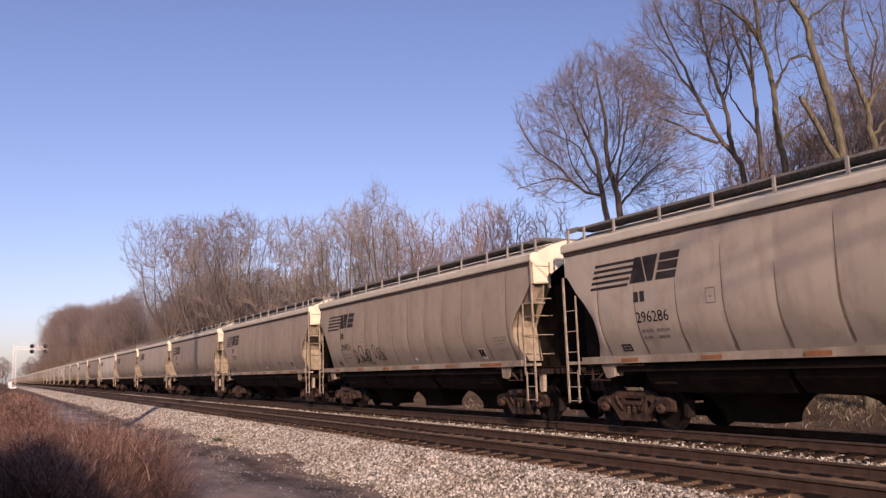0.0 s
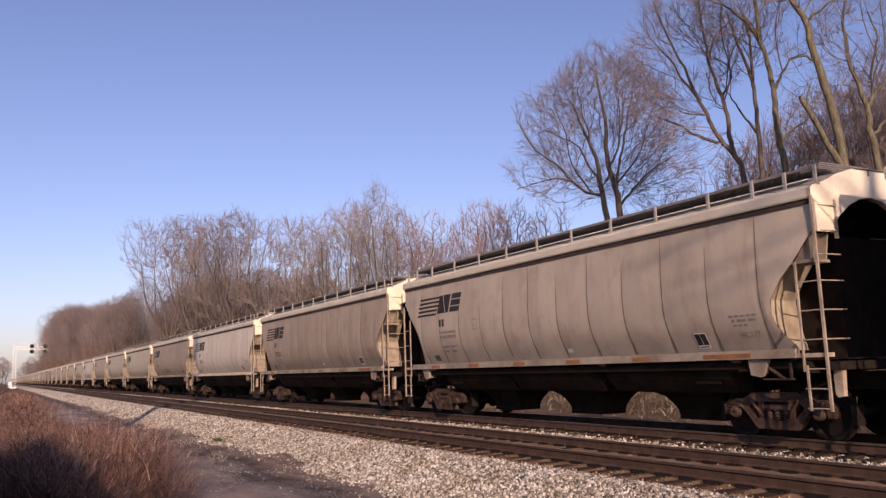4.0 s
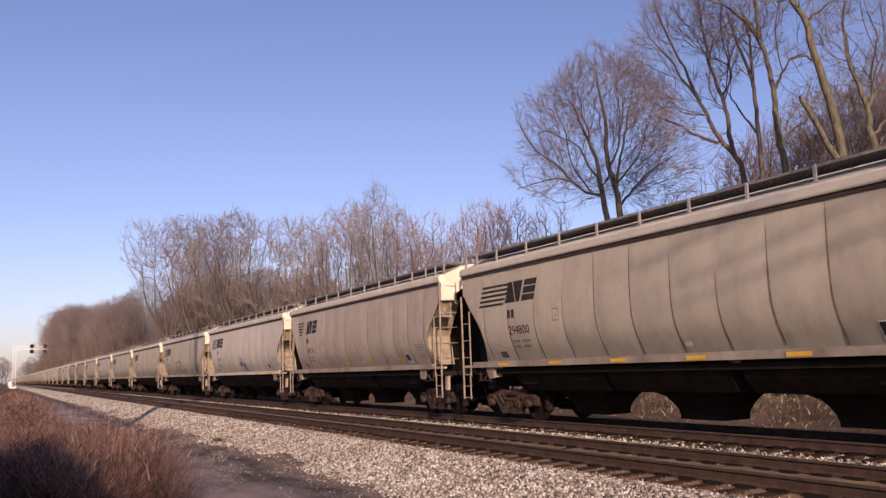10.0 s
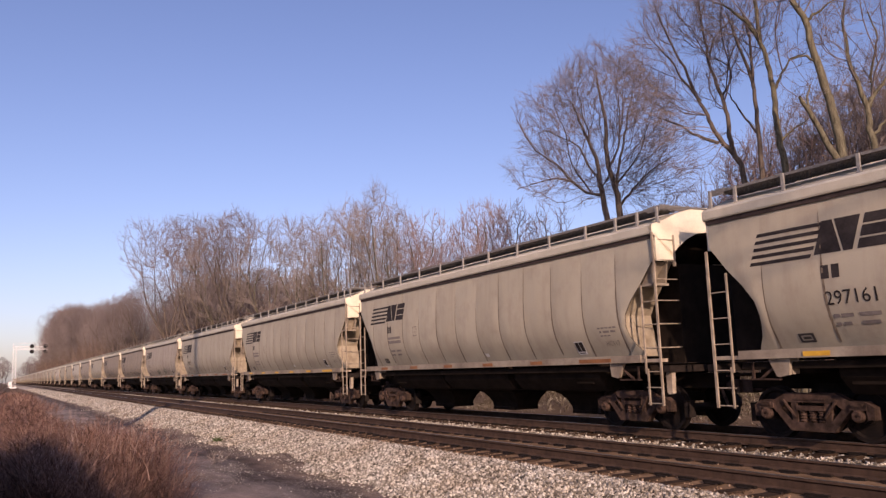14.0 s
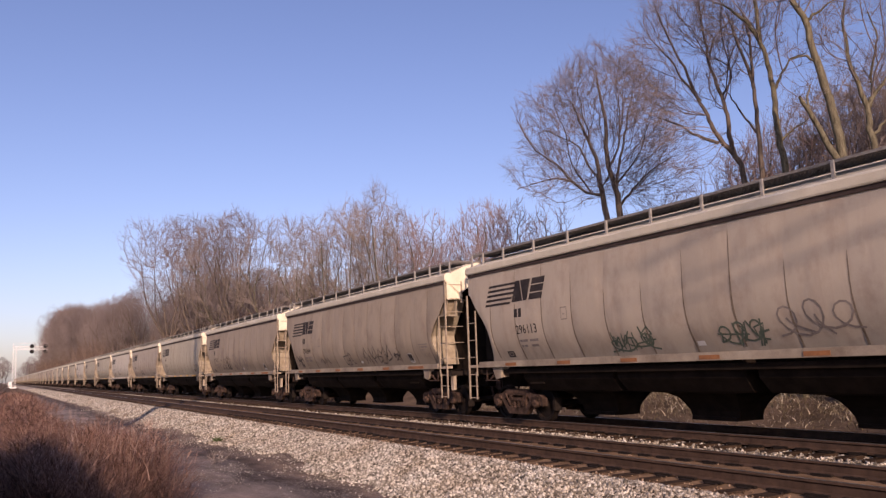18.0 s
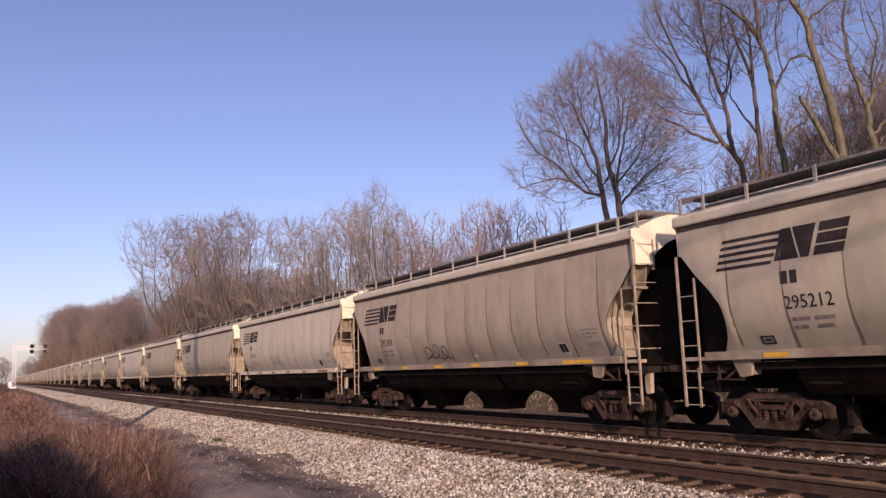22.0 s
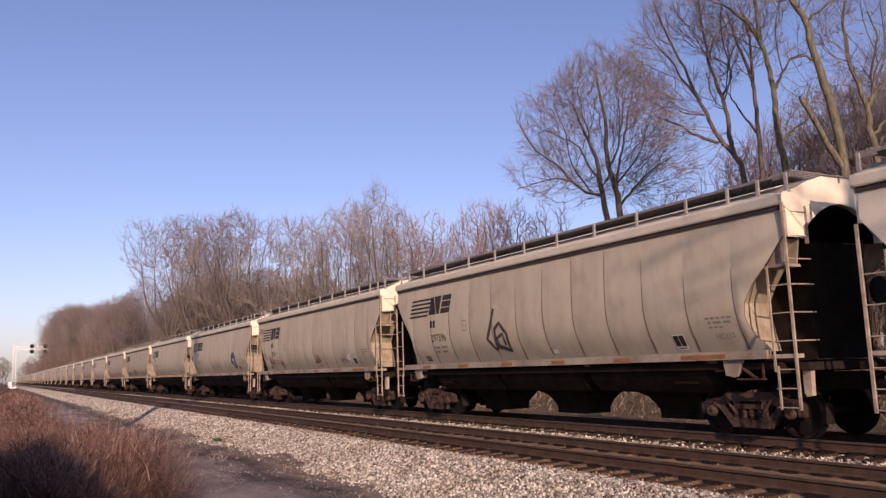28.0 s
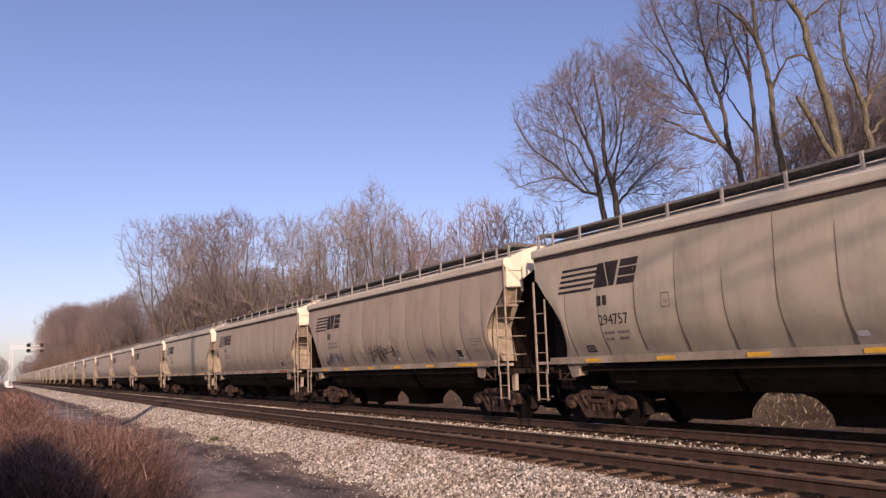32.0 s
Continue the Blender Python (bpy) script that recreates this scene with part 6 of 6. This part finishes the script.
# ---------------------------------------------------------------- signals and the far end
def signal_bridge():
    sig = thing("signal_bridge", "pale cantilever signal bridge over two tracks", "railway signal", at=(-300, 4.4, 0))
    s = Solid()
    for x in (-0.5, 0.5):
        for y in (-0.5, 0.5):
            s.beam((x, y, -0.6), (x * 0.8, y * 0.8, 13.2), 0.09)
    for k in range(9):
        z0, z1 = -0.2 + 1.5 * k, 1.3 + 1.5 * k
        for x in (-0.46, 0.46):
            s.beam((x, -0.44, z0), (x, 0.44, z1), 0.06)
        for y in (-0.46, 0.46):
            s.beam((-0.44, y, z0), (0.44, y, z1), 0.06)
    s.box(-0.9, 0.9, -0.9, 0.9, -0.8, -0.2)
    part("mast", s, SIGNAL_PAINT, sig)
    s = Solid()
    for z in (11.9, 12.9):
        for x in (-0.45, 0.45):
            s.beam((x, -0.5, z), (x, 9.6, z), 0.12)
    for k in range(8):
        for x in (-0.45, 0.45):
            s.beam((x, 1.2 * k, 11.9), (x, 1.2 * (k + 0.5), 12.9), 0.07).beam((x, 1.2 * (k + 0.5), 12.9), (x, 1.2 * (k + 1), 11.9), 0.07)
    s.beam((0.6, -0.5, 13.9), (0.6, 9.6, 13.9), 0.06)
    for k in range(6):
        s.beam((0.6, -0.5 + 2 * k, 12.9), (0.6, -0.5 + 2 * k, 13.9), 0.05)
    part("arm", s, SIGNAL_PAINT, sig)
    for y in (4.95, 9.0):
        for z in (11.2, 13.0):
            d = Solid()
            d.lathe([(0.02, 0.05), (0.68, 0.05), (0.68, -0.05), (0.02, -0.05)], n=18)
            head = part("signal_head", d, SIGNAL_BLACK, sig, "black round signal head", at=Matrix.Translation((0.75, y, z)) @ Matrix.Rotation(math.pi / 2, 4, "Z"))
            h = Solid()
            for a in (0, 2.1, 4.2):
                h.beam((0.42 * math.cos(a), -0.05, 0.42 * math.sin(a)), (0.42 * math.cos(a), -0.4, 0.42 * math.sin(a)), 0.3, sides=10)
            part("hood", h, SIGNAL_BLACK, head)
    cab = thing("relay_cabinet", "pale relay cabinet beside the tracks", "cabinet", at=(-285, 3.2, -0.3))
    part("cabinet_body", Solid().box(-0.6, 0.6, -0.45, 0.45, 0, 1.7), SIGNAL_PAINT, cab)
    part("cabinet_roof", Solid().box(-0.68, 0.68, -0.53, 0.53, 1.7, 1.8), SIGNAL_PAINT, cab)


def shade_tree():
    """A tall straight tree beside the path, whose trunk's shadow crosses the ballast and climbs the cars."""
    w = Tree(64)
    w.limb([(0, 0, -0.5), (0.05, 0, 7), (-0.05, 0.05, 14), (0.1, 0, 20), (0.0, 0.1, 25)], 0.35, 0.16, 0.75)
    w.limb([(0.0, 0, 14.5), (0.7, -0.7, 16.5), (1.0, -1.1, 18.5), (1.2, -1.3, 21)], 0.09, 0.04, 0.4)
    w.grow(w.room(160, [(0.4, -0.3, 22.5, 2.4, 2.4, 3.2)]), 0.01, 2.3, 0.5, (0.3, 0.7))
    plant_tree(w.meshes(BARK, TWIG), (-19.4, -3.2, height(-19.4, -3.2)), 0.0, 1.0, "tall straight bare tree beside the path", "near trees")


def trees_behind():
    """Bare trees on the near side, off to the sun, whose shadows fall on the path and the cars, and unseen shrubs added
    to shade the weeds.
    """
    kind = grown(61, 16, 0.36, 0.30, 0.45, BARK, TWIG, 260, 5, 6, twigs=0.6)
    sapling = grown(63, 7, 0.07, 0.25, 0.5, BARK, TWIG, 160, 4, 4, 0.3, 0.006, 1, (0.2, 0.4))
    shrub = grown(62, 4, 0.05, 0.36, 0.08, BARK, TWIG, 2200, 6, 9, 0.3, 0.007, 5, (0.15, 0.4))
    w = Tree(65)
    w.limb([(0, 0, -0.5), (0.1, 0, 8), (-0.1, 0.1, 15), (0, 0, 20)], 0.34, 0.14, 0.8)
    for z, drop, out in ((15.9, 1.6, 9.6), (16.6, 2.3, 8.6), (15.4, 1.6, 8.0), (17.3, 2.2, 9.4), (14.6, 1.2, 8.6)):
        w.limb([(0, 0, z + 0.6), (-out * 0.35, 0.1, z + 0.6 - drop * 0.3), (-out * 0.7, -0.1, z + 0.6 - drop * 0.72), (-out, 0.1, z + 0.5 - drop)], 0.05, 0.018, 0.7)
    w.grow(w.room(240, [(0, 0, 19.5, 4.0, 3.0, 3.0), (-7.5, 0, 15.2, 2.5, 1.2, 1.0)]), 0.008, 2.3, 0.6, (0.3, 0.7))
    plant_tree(w.meshes(BARK, TWIG), (22.3, 1.0, height(22.3, 1.0)), 0.0, 1.0, "tall bare tree with long level limbs", "near trees")
    for x, y, h, turn in ((30, 1.0, 20, 1.0),):
        plant_tree(kind, (x, y, height(x, y)), turn, h / 16, "tall bare tree on the near side of the line", "near trees")
    for x, y, h, turn in ((-1.0, -3.3, 7, 4.0),):
        plant_tree(sapling, (x, y, height(x, y)), turn, h / 7, "bare sapling on the near side of the line", "near trees")
    # shrubs added left of the view, placed so their shadows darken the weeds
    for x, y, s, turn in ((-10.0, -1.75, 0.8, 0.5), (-11.6, -1.7, 0.75, 2.0), (-8.8, -1.65, 0.85, 1.0), (-13.0, -1.8, 0.75, 3.0), (-7.2, -1.4, 0.7, 4.0), (-14.6, -1.55, 0.7, 5.0), (-16.2, -1.9, 0.75, 1.6), (-12.3, -1.05, 0.6, 2.6), (-13.7, -1.45, 0.68, 4.4), (-15.4, -1.7, 0.75, 0.2), (-11.2, -1.3, 0.7, 1.1), (-5.5, -1.5, 0.8, 0.9), (-6.6, -1.3, 0.7, 3.3), (-8.3, -1.1, 0.65, 5.5), (-9.4, -0.98, 0.6, 2.2), (-10.8, -1.05, 0.65, 0.4)):
        plant_tree(shrub, (x, y, height(x, y)), turn, s, "leafless shrub out of view, added to shade the weeds", "near shrubs", "shrub")


# ---------------------------------------------------------------- build
ground()
rails()
ties()
hero_trees()
woods()
thickets()
verge()
signal_bridge()
shade_tree()
trees_behind()

G, D_, P_, K, U = PAINTS      # grey-tan, mauve, pale, dark, dusty
NUMBERS = {0: "296286", 1: "296821", 2: "297774", 3: "297859", 5: "297635", 6: "295942", 7: "297804", 8: "295176", 9: "294800", 10: "298119", 11: "296011", 12: "297161",
           15: "296099", 16: "296113", 17: "296844", 18: "297425", 19: "295212", 20: "295389", 21: "297074", 22: "295387", 24: "295268", 25: "297396", 26: "297411", 27: "296530", 28: "294757"}
TONES = {0: U, 1: K, 2: K, 3: K, 4: U, 5: K, 6: P_, 7: K, 8: G, 9: G, 10: U, 11: P_, 12: G, 13: G, 14: G, 15: G, 16: U, 17: K, 18: K, 19: G, 20: U, 21: P_, 22: G, 23: G, 24: P_, 25: G, 26: G, 27: G, 28: G, 29: D_}
WORN = {0, 1, 2, 3, 4, 5, 7, 13, 15, 16, 17, 18, 21, 25, 26, 27, 30, 33, 36, 40}
SPEED, START = 14.603, -14.2275 + 6.73
LAST = 62
SLIP = {11: 0.15, 12: 0.17, 13: 0.08, 15: -0.17, 16: -0.17, 17: -0.15, 18: -0.14, 19: -0.08}


def place(k):
    """Where the middle of car k is at the start; one car is shorter by a metre."""
    return START - PITCH_CAR * k + (1.042 if k >= 11 else 0.5 if k == 10 else 0) + SLIP.get(k, 0)


CARS = {}
pick = random.Random(4)
for k in range(-1, LAST + 1):
    tone = TONES.get(k) or pick.choice((G, G, D_, U, P_, D_))
    CARS[k] = hopper_car(k, tone, NUMBERS.get(k, ""), "HC222" if k == 10 else "HC114" if k in (9, 11) else "HC117", k <= 30, k not in WORN, k == 10)
    spray_paint(CARS[k], GRAFFITI.get(k, ()))
    if k == 24:
        lettered_mural(CARS[k])
    if k == 12:
        for pts in ([(-2.1, 1.62), (-2.2, 2.1), (-2.35, 2.45), (-1.9, 2.42), (-1.5, 2.55), (-0.9, 2.52), (-0.25, 2.6)], [(-0.6, 2.5), (-0.1, 2.5), (0.25, 2.25), (0.4, 1.75)], [(-1.6, 2.4), (-1.75, 1.9), (-1.5, 1.65)], [(-0.95, 2.4), (-1.0, 2.0), (-0.7, 1.8)]):
            part("graffiti", ribbon(rounded(pts), 0.06), SPRAY["black"], CARS[k], "black sprayed outline")
    if k == 17:
        for pts in ([(-1.13, 2.02), (-0.63, 2.05), (-0.60, 1.86), (-0.78, 1.84)], [(-1.12, 2.02), (-1.07, 1.72), (-0.92, 1.70)], [(-0.63, 2.05), (-0.60, 2.13), (-0.45, 2.12), (-0.38, 1.9), (-0.25, 1.72), (-0.15, 1.74)], [(-0.55, 1.95), (-0.62, 1.7), (-0.75, 1.68)],
                    [(0.95, 1.7), (1.1, 1.95), (1.2, 1.75), (1.35, 1.98), (1.4, 1.7)], [(1.6, 2.0), (1.75, 1.7)], [(1.65, 1.85), (1.9, 1.9)], [(2.05, 2.0), (2.1, 1.7), (2.3, 1.78)], [(2.2, 1.95), (2.45, 1.9), (2.3, 1.7), (2.6, 1.68)], [(2.75, 2.0), (2.8, 1.75), (3.2, 1.85)]):
            part("graffiti", ribbon(pts, 0.036), SPRAY["black"], CARS[k], "black sprayed angular stroke")
    if k == 26:
        for word, x, z, size in (("BMA", -7.62, 3.40, 0.46), ("201", -7.42, 3.00, 0.38)):
            link("graffiti", wrap_text(digits(word, size, "graffiti"), x, z, 0.72), SPRAY["red"], CARS[k], "dull red sprayed writing")
    if k == 25:
        part("graffiti", ribbon([(-1.95, 3.0), (-2.2, 2.45), (-2.38, 2.2), (-2.1, 1.9), (-1.95, 2.0), (-1.4, 1.85), (-1.4, 2.3), (-1.7, 2.6), (-1.95, 2.45), (-2.0, 1.9)], 0.11), SPRAY["black"], CARS[k], "black sprayed angular figure")
        part("graffiti", ribbon([(-1.85, 1.9), (-1.9, 2.2), (-1.6, 2.3), (-1.55, 2.0)], 0.09), SPRAY["black"], CARS[k])
    if k == 27:
        part("graffiti", ribbon([(3.3, 2.1), (3.35, 2.45), (3.65, 2.6), (3.95, 2.45), (3.9, 2.15), (4.1, 1.85)], 0.34), SPRAY["blue"], CARS[k], "dark blue sprayed hook shape")
        part("graffiti", ribbon([(3.45, 2.2), (3.7, 1.8)], 0.25), SPRAY["blue"], CARS[k])
    if k == 10:
        CARS[k].scale.x = 0.935
track_dirt()
ballast()


def motions():
    for k, car in CARS.items():
        x = place(k)
        walk(car, [(0, pose(x, FAR_TRACK, 0)), (32.0, pose(x + SPEED * 32, FAR_TRACK, 0))])
        if 0 <= k <= 31:
            # wheels roll while the car is near
            t0, t1 = (-46 - x) / SPEED, (14 - x) / SPEED
            f0, f1 = max(0, int(t0 * FPS)), min(32 * FPS, int(t1 * FPS))
            if f1 <= f0:
                continue
            turn = math.degrees(SPEED / FPS / 0.457)
            for w in WHEELS[k]:
                rows = [(f / FPS, pose(w.location.x, 0, 0.457, 0, turn * (f - f0), 0)) for f in range(f0, f1 + 1)]
                if f0 > 0:
                    rows.insert(0, (0, rows[0][1]))
                if f1 < 32 * FPS:
                    rows.append((32.0, rows[-1][1]))
                walk(w, rows)


motions()
